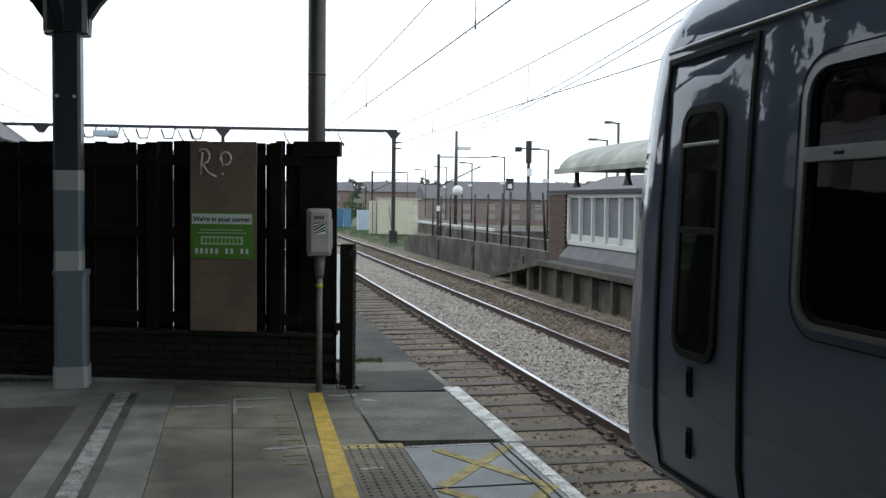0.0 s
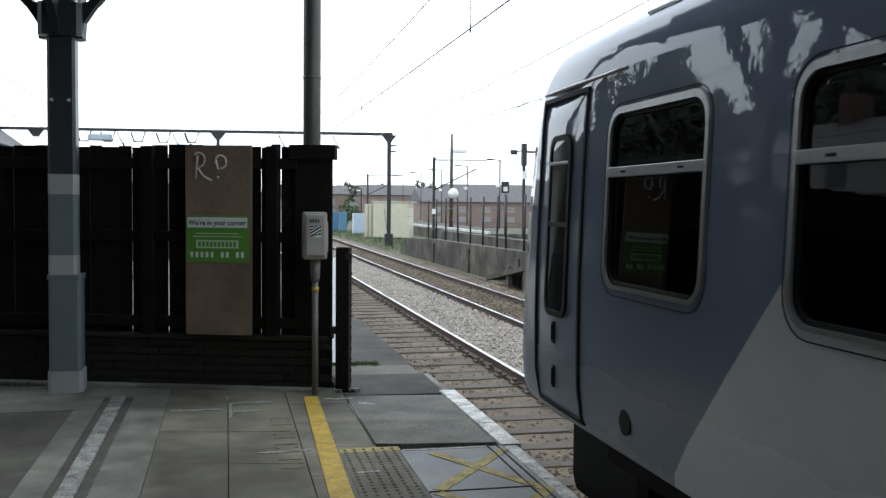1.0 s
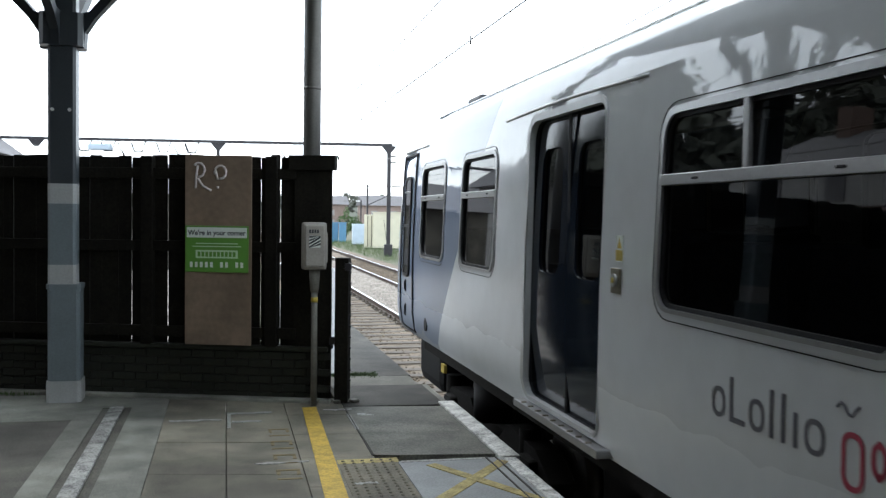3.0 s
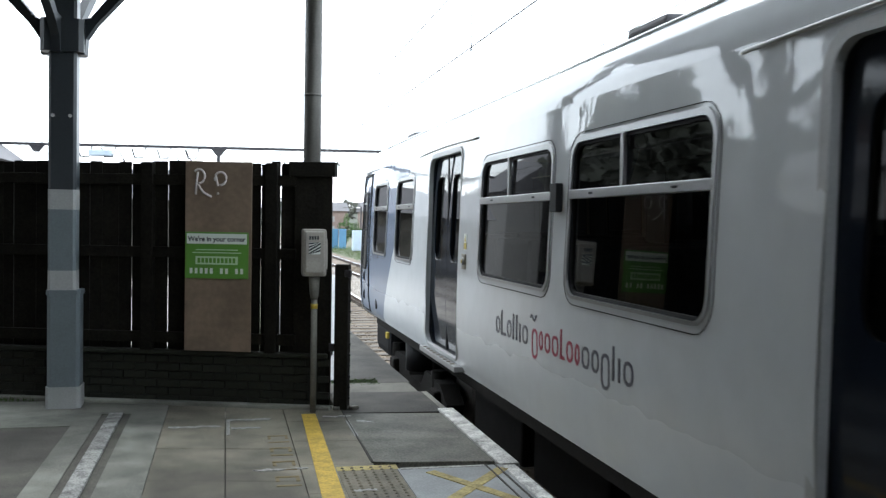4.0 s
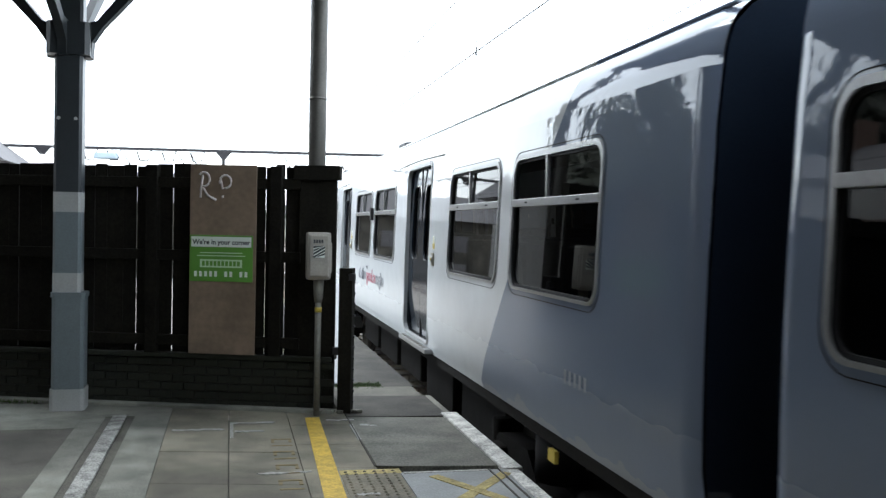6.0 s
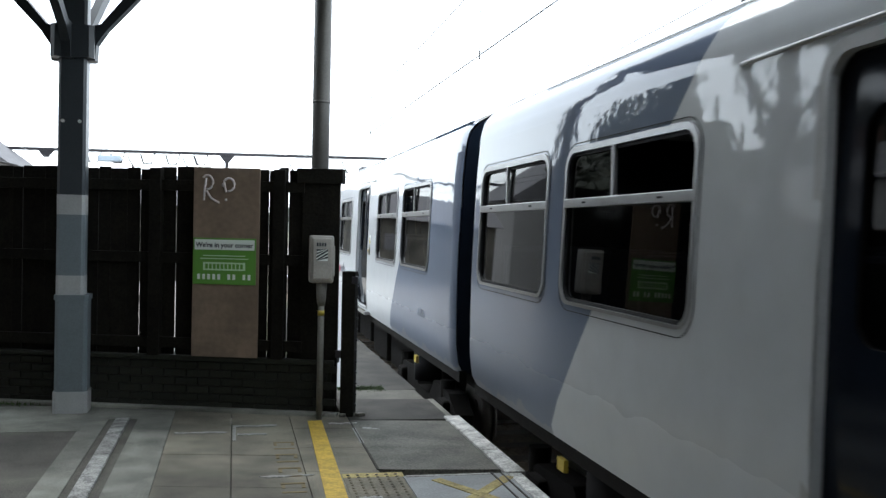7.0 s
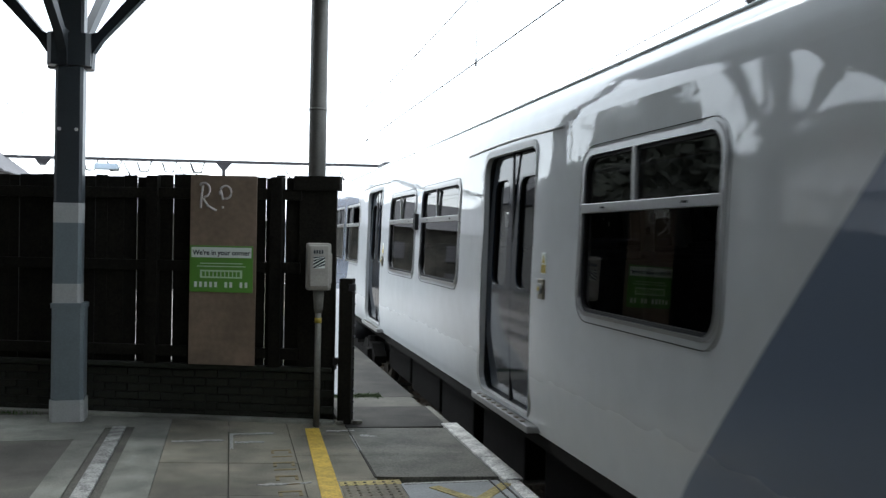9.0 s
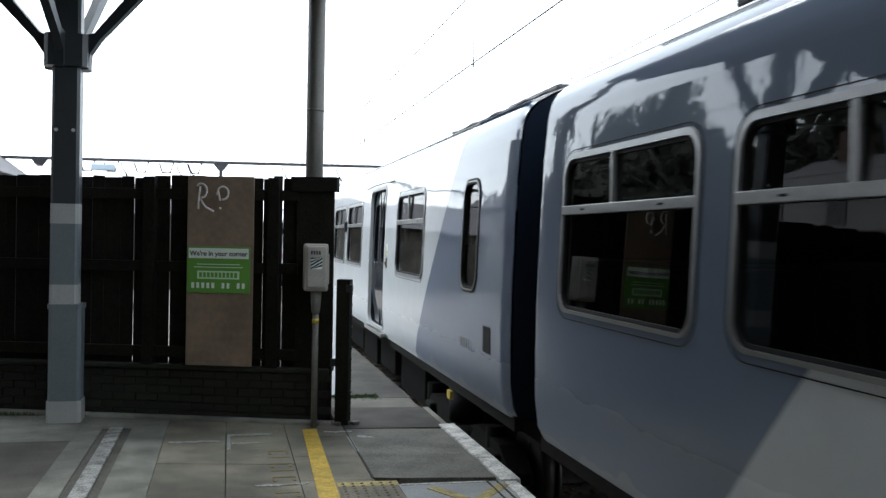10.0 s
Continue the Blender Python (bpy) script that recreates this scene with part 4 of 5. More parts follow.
# ---- distance: houses, woods, scrub ----
def house(x, y, w, d, h, label, material=None, rot=0, frame_paint=None):
    ob = thing("distant_house", pose(x, y, -1, 0, 0, rot), label, "house", "distant houses")
    part("wall", B(0, w, 0, d, 0, h), material or HAZEBRICK, ob)
    part("roof", prism(bmesh.new(), [(-0.4, h), (d + 0.4, h), (d / 2, h + d * 0.22)], "x", -0.3, w + 0.3), SLATE, ob)
    k = 1.2
    while k < w - 1.5:
        part("window", B(k, k + 1.1, -0.06, 0.02, h * 0.58, h * 0.8), frame_paint or WHITEWOOD, ob)
        part("window", B(k, k + 1.1, -0.06, 0.02, h * 0.2, h * 0.42), frame_paint or WHITEWOOD, ob)
        k += 3.2
    return ob


house(10, 170, 11, 7, 4.6, "small red brick house beyond the line", frame_paint=HAZEGREY)
house(22.5, 160, 9, 8, 4.4, "red brick building with a low slate roof", frame_paint=HAZEGREY)
house(38, 165, 30, 9, 4.6, "long pale grey building beyond the platforms", HAZEGREY)
house(24, 118, 22, 8, 3.2, "brick station building across the platforms", frame_paint=HAZEGREY)
house(40, 100, 40, 8, 3.6, "long grey building beyond the platforms", HAZEGREY)
house(-8.5, 46, 7, 7, 3.6, "low grey outbuilding behind the fence", WALLGREY, frame_paint=SLATE)
house(-10, 70, 8, 8, 4.4, "low grey outbuilding behind the fence", WALLGREY, frame_paint=SLATE)
house(-26, 60, 10, 9, 6.6, "house with a slate roof behind the fence")
gable_house = thing("pitched_roof_house", pose(-12.9, 58, 0), "grey slate roofed house beyond the fence", "house")
part("wall", B(-8, 0, 0, 9, -1, 5.0), HAZEGREY, gable_house)
part("roof", prism(bmesh.new(), [(-8.6, 5.0), (0.6, 5.0), (-4, 8.4)], "y", -0.4, 9.4), SLATE, gable_house)


def clump(name, x, y, z, rx, ry, rz, n, size, material, label, cat, kind=""):
    rg = np.random.default_rng(int(abs(x * 13 + y * 7)) + n)
    V, F = [], []
    for i in range(n):
        d = rg.normal(size=3)
        d /= np.linalg.norm(d)
        p = d * rg.uniform(0.35, 1.0) ** 0.5 * (rx, ry, rz) * (0.75 + 0.35 * math.sin(d[0] * 5 + x) * math.cos(d[2] * 4 + y))
        a, b_ = rg.normal(size=3), rg.normal(size=3)
        a /= np.linalg.norm(a)
        b_ /= np.linalg.norm(b_)
        c = np.array((x, y, z)) + p
        V += [c - a * size, c + b_ * size * 0.7, c + a * size, c - b_ * size * 0.7]
        F.append((4 * i, 4 * i + 1, 4 * i + 2, 4 * i + 3))
    me = bpy.data.meshes.new(name)
    me.from_pydata([tuple(v) for v in V], [], F)
    me.materials.append(material)
    return new(name, me)


def shrub(x, y, z, r, h):
    ob = thing("shrub", pose(0, 0, 0), "dense green trackside shrub", "shrub", "trackside shrubs")
    part("stem", tube(bmesh.new(), [(x, y, z), (x + 0.1, y, z + h * 0.5), (x, y + 0.1, z + h * 0.8)], 0.06, 6, 0.02), TIMBER, ob)
    cr = clump("crown", x, y, z + h * 0.55, r, r, h * 0.5, 900, 0.12, LEAF, "", "")
    cr.parent = ob


shrub(14.2, 116, -1, 1.3, 3.6)
shrub(15.6, 119, -1, 1.1, 2.6)
for k in range(26):
    x = -60 + k * 9.5 + random.uniform(-3, 3)
    y = 330 + random.uniform(-20, 40)
    r = random.uniform(5, 9)
    t_ = thing("distant_tree", pose(0, 0, 0), "hazy bare-branched tree on the skyline", "tree", "skyline trees")
    part("trunk", tube(bmesh.new(), [(x, y, -1), (x + 0.4, y, 5), (x, y, 9)], 0.5, 6, 0.15), TIMBER, t_)
    cr = clump("crown", x, y, 6.0, r, r, random.uniform(3, 4.6), 420, 0.75, WOODS, "", "")
    cr.parent = t_
hill = bmesh.new()
prev = None
for k in range(60):
    x = -300 + k * 14
    h = 7.0 + 2.2 * noise.noise((x * 0.012, 3, 0)) + (2.0 if x > 40 else 0)
    cur = [hill.verts.new(p) for p in ((x, 520, -2), (x, 540, h))]
    if prev:
        hill.faces.new((prev[0], cur[0], cur[1], prev[1]))
    prev = cur
tagged(part("backdrop_hill", hill, WOODS), "low wooded hills on the horizon", "hill", kind="structure")
tuft("trackside_grass", [(random.uniform(9.0, 13.5), random.uniform(54, 100), -1.0) for k in range(6000)], "rough grass along the trackside", 0.35)

te = thing("terrace_house", pose(-25, 6, -1), "brick terrace with a grey rendered upper storey and slate roof", "house")
part("wall", B(0, 8, 0, 32, 0, 4.5), BRICK, te)
part("upper_wall", B(-0.02, 8.02, -0.02, 32.02, 4.5, 6.2), HAZEGREY, te, "grey rendered upper storey")
part("roof", prism(bmesh.new(), [(-0.4, 6.2), (8.4, 6.2), (4, 8.4)], "y", -0.4, 32.4), SLATE, te)
for y in (3, 12, 21, 29):
    part("chimney", B(3.6, 4.6, y, y + 0.9, 7.8, 9.4), BRICK, te)
for y in (1.5, 5.0, 9, 12.5, 16.5, 20.0, 24, 28):
    for z, m in ((1.4, WHITEWOOD), (4.7, SLATE)):
        part("window", B(7.95, 8.08, y, y + 1.1, z, z + 1.3), m, te)
random.seed(21)
for k in range(22):
    a = radians(-17.5 - 3.6 * k + random.uniform(-0.8, 0.8))
    r = random.uniform(48, 60)
    x, y, h = r * math.sin(a), r * math.cos(a), random.uniform(8.5, 13.5)
    t_ = thing("platform_tree", pose(0, 0, 0), "broad dark tree on the rise behind the station", "tree", "trees behind the station")
    part("trunk", tube(bmesh.new(), [(x, y, -1), (x + 0.2, y, h * 0.4), (x, y, h * 0.9)], 0.35, 7, 0.06), TIMBER, t_)
    for q in range(4):
        b_ = q * 1.6 + k
        part("limb", tube(bmesh.new(), [(x, y, h * 0.35), (x + 2.2 * math.cos(b_), y + 2.2 * math.sin(b_), h * 0.7)], 0.12, 5, 0.03), TIMBER, t_)
    cr = clump("crown", x, y, h * 0.56, 4.0, 4.0, h * 0.46, 2600, 0.48, WOODS, "", "")
    cr.parent = t_

# ---- the train ----
HZ = [0.385, 0.47, 0.66, 1.0, 1.3, 1.6, 1.92, 2.25, 2.48]
HW = [1.335, 1.38, 1.405, 1.41, 1.408, 1.4, 1.388, 1.374, 1.354]
ROOF = [(1.354, 2.48), (1.342, 2.575), (1.308, 2.68), (1.225, 2.768), (1.09, 2.843), (0.88, 2.925), (0.6, 3.0), (0.3, 3.04), (0.0, 3.05)]


def half(z):
    return float(np.interp(z, HZ, HW))


DRAWN = 0.14


def drawn_in(v, v0, v1):
    """How far a coach's side is rounded inwards near its ends; a cab end stays full."""
    a = max(0.0, DRAWN - (v - v0)) if v0 < 1 else 0.0
    return 0.045 * (max(a, DRAWN - (v1 - v), 0.0) / DRAWN) ** 2


def side(bm, v0, v1, holes, sgn):
    """A coach side between two stations, with openings cut out."""
    tmp = bmesh.new()
    for loop in [[(v0, HZ[0]), (v1, HZ[0]), (v1, HZ[-1]), (v0, HZ[-1])]] + holes:
        vs = [tmp.verts.new((0, -v, z)) for v, z in loop]
        for a, c in zip(vs, vs[1:] + vs[:1]):
            tmp.edges.new((a, c))
    bmesh.ops.triangle_fill(tmp, use_beauty=True, use_dissolve=False, edges=tmp.edges[:], normal=(1, 0, 0))
    for z in HZ[1:-1]:
        bmesh.ops.bisect_plane(tmp, geom=tmp.verts[:] + tmp.edges[:] + tmp.faces[:], plane_co=(0, 0, z), plane_no=(0, 0, 1))
    for v in (v0 + 0.02, v0 + 0.05, v0 + 0.09, v0 + DRAWN, v1 - DRAWN, v1 - 0.09, v1 - 0.05, v1 - 0.02):
        bmesh.ops.bisect_plane(tmp, geom=tmp.verts[:] + tmp.edges[:] + tmp.faces[:], plane_co=(0, -v, 0), plane_no=(0, 1, 0))
    for v in tmp.verts:
        v.co.x = sgn * (half(v.co.z) - drawn_in(-v.co.y, v0, v1))
    bmesh.ops.recalc_face_normals(tmp, faces=tmp.faces[:])
    if tmp.faces and sum(f.normal.x for f in tmp.faces) * sgn < 0:
        bmesh.ops.reverse_faces(tmp, faces=tmp.faces[:])
    for f in tmp.faces:
        f.smooth = True
    me = bpy.data.meshes.new("tmp")
    tmp.to_mesh(me)
    tmp.free()
    bm.from_mesh(me)
    bpy.data.meshes.remove(me)


def even_normals(ob, sgn, v0, v1):
    """Shade a coach side by its true curve."""
    ns = []
    for v in ob.data.vertices:
        z = v.co.z
        d = (half(z + 0.12) - half(z - 0.12)) / 0.24 if 0.62 < z < 2.36 else (half(min(z + 0.06, 2.48)) - half(max(z - 0.06, 0.385))) / 0.12
        if z > 2.36:
            d = -0.05
        e = (drawn_in(-v.co.y + 0.005, v0, v1) - drawn_in(-v.co.y - 0.005, v0, v1)) / 0.01
        ns.append(Vector((sgn, -e, -d)).normalized())
    ob.data.normals_split_custom_set_from_vertices(ns)


def ring(outer, inner, sgn, out, deep, hf=None, base=-0.004):
    """A raised frame between two outlines on the coach side."""
    bm = bmesh.new()
    n = len(outer)
    rows = []
    for loop, d in ((outer, base), (outer, out), (inner, out), (inner, -deep)):
        rows.append([bm.verts.new((sgn * ((hf(v, z) if hf else half(z)) + d), -v, z)) for v, z in loop])
    for a, c in zip(rows, rows[1:]):
        for k in range(n):
            bm.faces.new((a[k], a[(k + 1) % n], c[(k + 1) % n], c[k]))
    bmesh.ops.recalc_face_normals(bm, faces=bm.faces[:])
    return bm


def pane(loop, sgn, d, hf=None):
    bm = bmesh.new()
    f = bm.faces.new([bm.verts.new((sgn * ((hf(v, z) if hf else half(z)) + d), -v, z)) for v, z in loop])
    f.normal_update()
    if f.normal.x * sgn < 0:
        f.normal_flip()
    bmesh.ops.triangulate(bm, faces=[f])
    return bm


def bar(v0, v1, z0, z1, sgn, d0, d1, hf=None):
    zc = (z0 + z1) / 2
    if hf:
        d0, d1 = (k + hf((v0 + v1) / 2, zc) - half(zc) for k in (d0, d1))
    a, c = sorted((sgn * (half(zc) + d0), sgn * (half(zc) + d1)))
    return B(a, c, -v1, -v0, z0, z1, bev=0.004)


def coach_window(parent, v0, v1, sgn, split, paint, open_light=None, name="window"):
    z0, z1, zt = 1.30, 2.235, 1.915
    fr = part(name, ring(rr(v0 - 0.022, v1 + 0.022, z0 - 0.012, z1 + 0.028, 0.14), rr(v0 + 0.006, v1 - 0.008, z0 + 0.008, z1 - 0.008, 0.118), sgn, 0.010, 0.03), ALU, parent, "rounded aluminium framed coach window")
    part("seal", ring(rr(v0 - 0.052, v1 + 0.052, z0 - 0.052, z1 + 0.052, 0.17), rr(v0 - 0.047, v1 + 0.047, z0 - 0.047, z1 + 0.047, 0.165), sgn, 0.003, 0.002), RUBBER, fr)
    part("inner_seal", ring(rr(v0 + 0.008, v1 - 0.008, z0 + 0.008, z1 - 0.008, 0.118), rr(v0 + 0.028, v1 - 0.028, z0 + 0.028, z1 - 0.028, 0.1), sgn, -0.008, 0.03), RUBBER, fr)
    part("transom", bar(v0, v1, zt - 0.027, zt + 0.027, sgn, -0.02, 0.012), ALU, fr)
    for v in (v0 + 0.2 * (v1 - v0), v0 + 0.8 * (v1 - v0)):
        part("catch", bar(v - 0.03, v + 0.03, zt - 0.006, zt + 0.006, sgn, 0.01, 0.015), RUBBER, fr)
    vm = v0 + (v1 - v0) * 0.43
    part("pane", pane([(v0, zt), (v0, z0 + 0.1), (v0 + 0.03, z0 + 0.03), (v0 + 0.1, z0), (v1 - 0.1, z0), (v1 - 0.03, z0 + 0.03), (v1, z0 + 0.1), (v1, zt)], sgn, -0.022), TINTED if sgn < 0 else CLEARER, fr, "dark tinted glass")
    top = [("front", v0, vm), ("rear", vm, v1)] if split else [("both", v0, v1)]
    for which, a, c in top:
        if which != open_light:
            part("top_light", pane([(a, z1 - 0.06), (a, zt), (c, zt), (c, z1 - 0.06), (c - 0.05, z1), (a + 0.05, z1)], sgn, -0.022), TINTED if sgn < 0 else CLEARER, fr, "dark tinted top light")
    if split:
        part("mullion", bar(vm - 0.02, vm + 0.02, zt, z1 - 0.01, sgn, -0.018, 0.006), ALU, fr)


def sliding_door(parent, v0, v1, sgn):
    z0, z1 = 0.5, 2.385
    d = -0.07
    mid = v0 + (v1 - v0) * 0.51
    fr = part("door_frame", ring(rr(v0 - 0.06, v1 + 0.012, z0 - 0.03, z1 + 0.05, 0.15), rr(v0, v1, z0, z1, 0.11), sgn, 0.012, 0.035), DOORGREY, parent, "grey door surround")
    part("door_pocket", ring(rr(v0, v1, z0, z1, 0.11), rr(v0 + 0.002, v1 - 0.002, z0 + 0.002, z1 - 0.002, 0.11), sgn, -0.034, 0.13, base=-0.03), RUBBER, fr, "black rubber lined door pocket")
    for a, c in ((v0, mid - 0.004), (mid + 0.004, v1)):
        cx = (a + c) / 2
        hw = 0.205
        loop = rr(cx - hw, cx + hw, 1.36, 2.19, 0.1)
        outer = [(a, z0), (c, z0), (c, z1), (a, z1)]
        tmp = bmesh.new()
        for lp_ in (outer, loop):
            vs = [tmp.verts.new((0, -v, z)) for v, z in lp_]
            for p, q in zip(vs, vs[1:] + vs[:1]):
                tmp.edges.new((p, q))
        bmesh.ops.triangle_fill(tmp, use_beauty=True, edges=tmp.edges[:], normal=(1, 0, 0))
        for z in (1.0, 1.6, 2.1):
            bmesh.ops.bisect_plane(tmp, geom=tmp.verts[:] + tmp.edges[:] + tmp.faces[:], plane_co=(0, 0, z), plane_no=(0, 0, 1))
        for v in tmp.verts:
            v.co.x = sgn * (half(v.co.z) + d)
        bmesh.ops.solidify(tmp, geom=tmp.faces[:], thickness=0.02)
        bmesh.ops.recalc_face_normals(tmp, faces=tmp.faces[:])
        for f in tmp.faces:
            f.smooth = True
        leaf = part("door_leaf", tmp, DARKDOOR, parent, "dark blue sliding door leaf")
        leaf.data.normals_split_custom_set_from_vertices([Vector((sgn, 0, -(half(min(v.co.z + 0.1, 2.48)) - half(min(v.co.z, 2.4) - 0.1)) / 0.2)).normalized() for v in leaf.data.vertices])
        part("window_trim", ring(rr(cx - hw - 0.022, cx + hw + 0.022, 1.338, 2.212, 0.12), rr(cx - hw, cx + hw, 1.36, 2.19, 0.1), sgn, d + 0.01, -d + 0.012, base=d - 0.002), RUBBER, leaf)
        part("pane", pane(rr(cx - hw - 0.01, cx + hw + 0.01, 1.35, 2.2, 0.1), sgn, d - 0.005), TINTED, leaf)
        low = rr(cx - hw - 0.012, cx + hw + 0.012, 1.348, 2.2, 0.11)
        part("bright_edge", tube(bmesh.new(), [(sgn * (half(z) + d + 0.014), -v, z) for v, z in low + low[:1]], 0.005, 5), ALU, leaf)
        part("seal", bar(mid - 0.02, mid - 0.004, z0, z1, sgn, d, d + 0.012) if a == v0 else bar(mid + 0.004, mid + 0.02, z0, z1, sgn, d, d + 0.012), RUBBER, leaf)
    part("step", B(*sorted((sgn * 1.3, sgn * 1.445)), -v1 - 0.1, -v0 + 0.1, 0.4, 0.45, bev=0.008), ALU, parent, "worn metal door step plate")
    for k in range(9):
        vv = v0 + (v1 - v0) * (k + 0.5) / 9
        part("step_stud", B(*sorted((sgn * 1.405, sgn * 1.44)), -vv - 0.012, -vv + 0.012, 0.448, 0.458), STEEL, parent)
    g0, g1 = v0 - 0.65, v1 + 0.5
    part("rain_strip", tube(bmesh.new(), [(sgn * 1.356, -v, 2.455 + 0.02 * math.sin(math.pi * k / 8)) for k, v in enumerate(np.linspace(g0, g1, 9))], 0.011, 6), DOORGREY, parent)
    part("warning_label", bar(v1 + 0.23, v1 + 0.32, 1.5, 1.64, sgn, 0.0, 0.004), SIGNWHITE, parent, "white and yellow warning label")
    part("warning_strip", bar(v1 + 0.234, v1 + 0.316, 1.505, 1.562, sgn, 0.003, 0.006), LABELYEL, parent)
    tri = bmesh.new()
    x = sgn * (half(1.6) + 0.006)
    tri.faces.new([tri.verts.new(p) for p in ((x, -(v1 + 0.245), 1.57), (x, -(v1 + 0.305), 1.57), (x, -(v1 + 0.275), 1.63))])
    part("warning_triangle", tri, LABELYEL, parent)
    plate = part("button_plate", bar(v1 + 0.19, v1 + 0.31, 1.33, 1.465, sgn, 0.0, 0.012), STEEL, parent, "brassy door control plate")
    xx = half(1.4) + 0.01
    part("button", tube(bmesh.new(), [(sgn * xx, -(v1 + 0.25), 1.40), (sgn * (xx + 0.015), -(v1 + 0.25), 1.40)], 0.035, 12), ALU, plate)
    part("button_centre", tube(bmesh.new(), [(sgn * xx, -(v1 + 0.25), 1.40), (sgn * (xx + 0.02), -(v1 + 0.25), 1.40)], 0.016, 10), LABELYEL, plate)


def wheelset(parent, v):
    bm = bmesh.new()
    tube(bm, [(-0.95, 0, 0), (0.95, 0, 0)], 0.08, 10)
    for s in (-1, 1):
        tube(bm, [(s * 0.69, 0, 0), (s * 0.82, 0, 0)], 0.42, 28)
        tube(bm, [(s * 0.665, 0, 0), (s * 0.69, 0, 0)], 0.45, 28)
        for k in range(3):
            a = 2.1 * k
            box(bm, min(s * 0.8, s * 0.84), max(s * 0.8, s * 0.84), -0.05, 0.05, -0.05, 0.05, m=pose(0, 0.2 * math.cos(a), 0.2 * math.sin(a)))
    ob = part("wheelset", bm, WHEELSTEEL, parent, "steel wheelset")
    ob.location = (0, -v, -0.29)
    WHEELS.append((ob, v))
    return ob


def bogie(parent, v):
    bg = part("bogie", B(-0.95, 0.95, -v - 0.3, -v + 0.3, -0.25, 0.15, bev=0.03), UNDER, parent, "grimy bogie")
    for s in (-1, 1):
        bm = bmesh.new()
        a, c = sorted((s * 0.92, s * 1.12))
        prism(bm, [(-v - 1.75, -0.22), (-v - 1.4, -0.05), (-v - 0.6, -0.02), (-v - 0.35, -0.22), (-v + 0.35, -0.22), (-v + 0.6, -0.02), (-v + 1.4, -0.05), (-v + 1.75, -0.22),
                   (-v + 1.7, -0.34), (-v + 0.5, -0.4), (-v - 0.5, -0.4), (-v - 1.7, -0.34)], "x", a, c)
        part("side_frame", bm, UNDER, bg)
        for w in (-1.3, 1.3):
            part("axlebox", B(*sorted((s * 0.95, s * 1.2)), -v + w - 0.16, -v + w + 0.16, -0.44, -0.12, bev=0.04), UNDER, bg)
            part("spring", tube(bmesh.new(), [(s * 1.05, -v + w + 0.25, -0.35), (s * 1.05, -v + w + 0.25, 0.05)], 0.09, 10), UNDER, bg)
        part("air_spring", tube(bmesh.new(), [(s * 1.0, -v, -0.1), (s * 1.0, -v, 0.25)], 0.24, 14), RUBBER, bg)
    for w in (-1.3, 1.3):
        wheelset(parent, v + w)


def number_bars(parent, v, z, sgn, n=5):
    for k in range(n):
        a = v + k * 0.085
        part("number_bar", bar(a, a + 0.032, z, z + 0.085, sgn, 0.0, 0.003), NUMWHITE, parent)


def word_mark(parent, v0, sgn):
    """The operator's mark as plain upright bars in its two colours."""
    widths = [0.11, 0.12, 0.11, 0.045, 0.045, 0.04, 0.12, 0, 0.12, 0.08, 0.11, 0.12, 0.08, 0.11, 0.08, 0.12, 0.11, 0.12, 0.045, 0.04, 0.12]
    tall = {1, 3, 4, 12, 18}
    low = {8, 17}
    v = v0
    for k, w in enumerate(widths):
        if k == 7:
            v += 0.06
            continue
        z0, z1 = (0.83 if k in low else 0.90), (1.085 if k in tall else 1.03)
        m = LOGORED if 8 <= k <= 14 else LOGOGREY
        if w > 0.07 and k not in tall:
            part("mark_bar", ring(rr(v, v + w, z0, z1, 0.05, 4), rr(v + 0.02, v + w - 0.02, z0 + 0.02, z1 - 0.02, 0.034, 4), sgn, 0.003, 0.0), m, parent)
        else:
            part("mark_bar", bar(v + 0.006, v + 0.028, z0, z1, sgn, 0.0, 0.003), m, parent)
            if w > 0.07:
                part("mark_bar", bar(v + 0.028, v + w, z0, z0 + 0.022, sgn, 0.0, 0.003), m, parent)
        v += w + 0.034
    part("mark_flourish", tube(bmesh.new(), [(sgn * (half(1.1) + 0.002), -(v0 + 0.86 + 0.02 * k), 1.1 + 0.02 * math.sin(k * 1.3)) for k in range(7)], 0.006, 5), LOGOGREY, parent)


WHEELS = []


def dense(v0, v1, z0, z1):
    """A rectangle's outline with points all along it."""
    n = 10
    out = []
    for (a, c), (p, q) in zip(((v1, z0), (v1, z1), (v0, z1), (v0, z0)), ((v1, z1), (v0, z1), (v0, z0), (v1, z0))):
        out += [(a + (p - a) * k / n, c + (q - c) * k / n) for k in range(n)]
    return out


def front_line(z):
    """How far back the cab's side edge stands at a height."""
    return float(np.interp(z, [0.385, 0.87, 1.5, 1.82, 2.1, 2.48], [-0.33, -0.28, -0.235, -0.19, -0.15, -0.08]))


def cab_half(v, z):
    uf = front_line(z)
    k = float(np.interp(v, [uf, uf + 0.12, uf + 0.3, (1.33 + uf + 0.35) / 2], [0.91, 0.965, 0.985, 1.0]))
    return half(z) * k



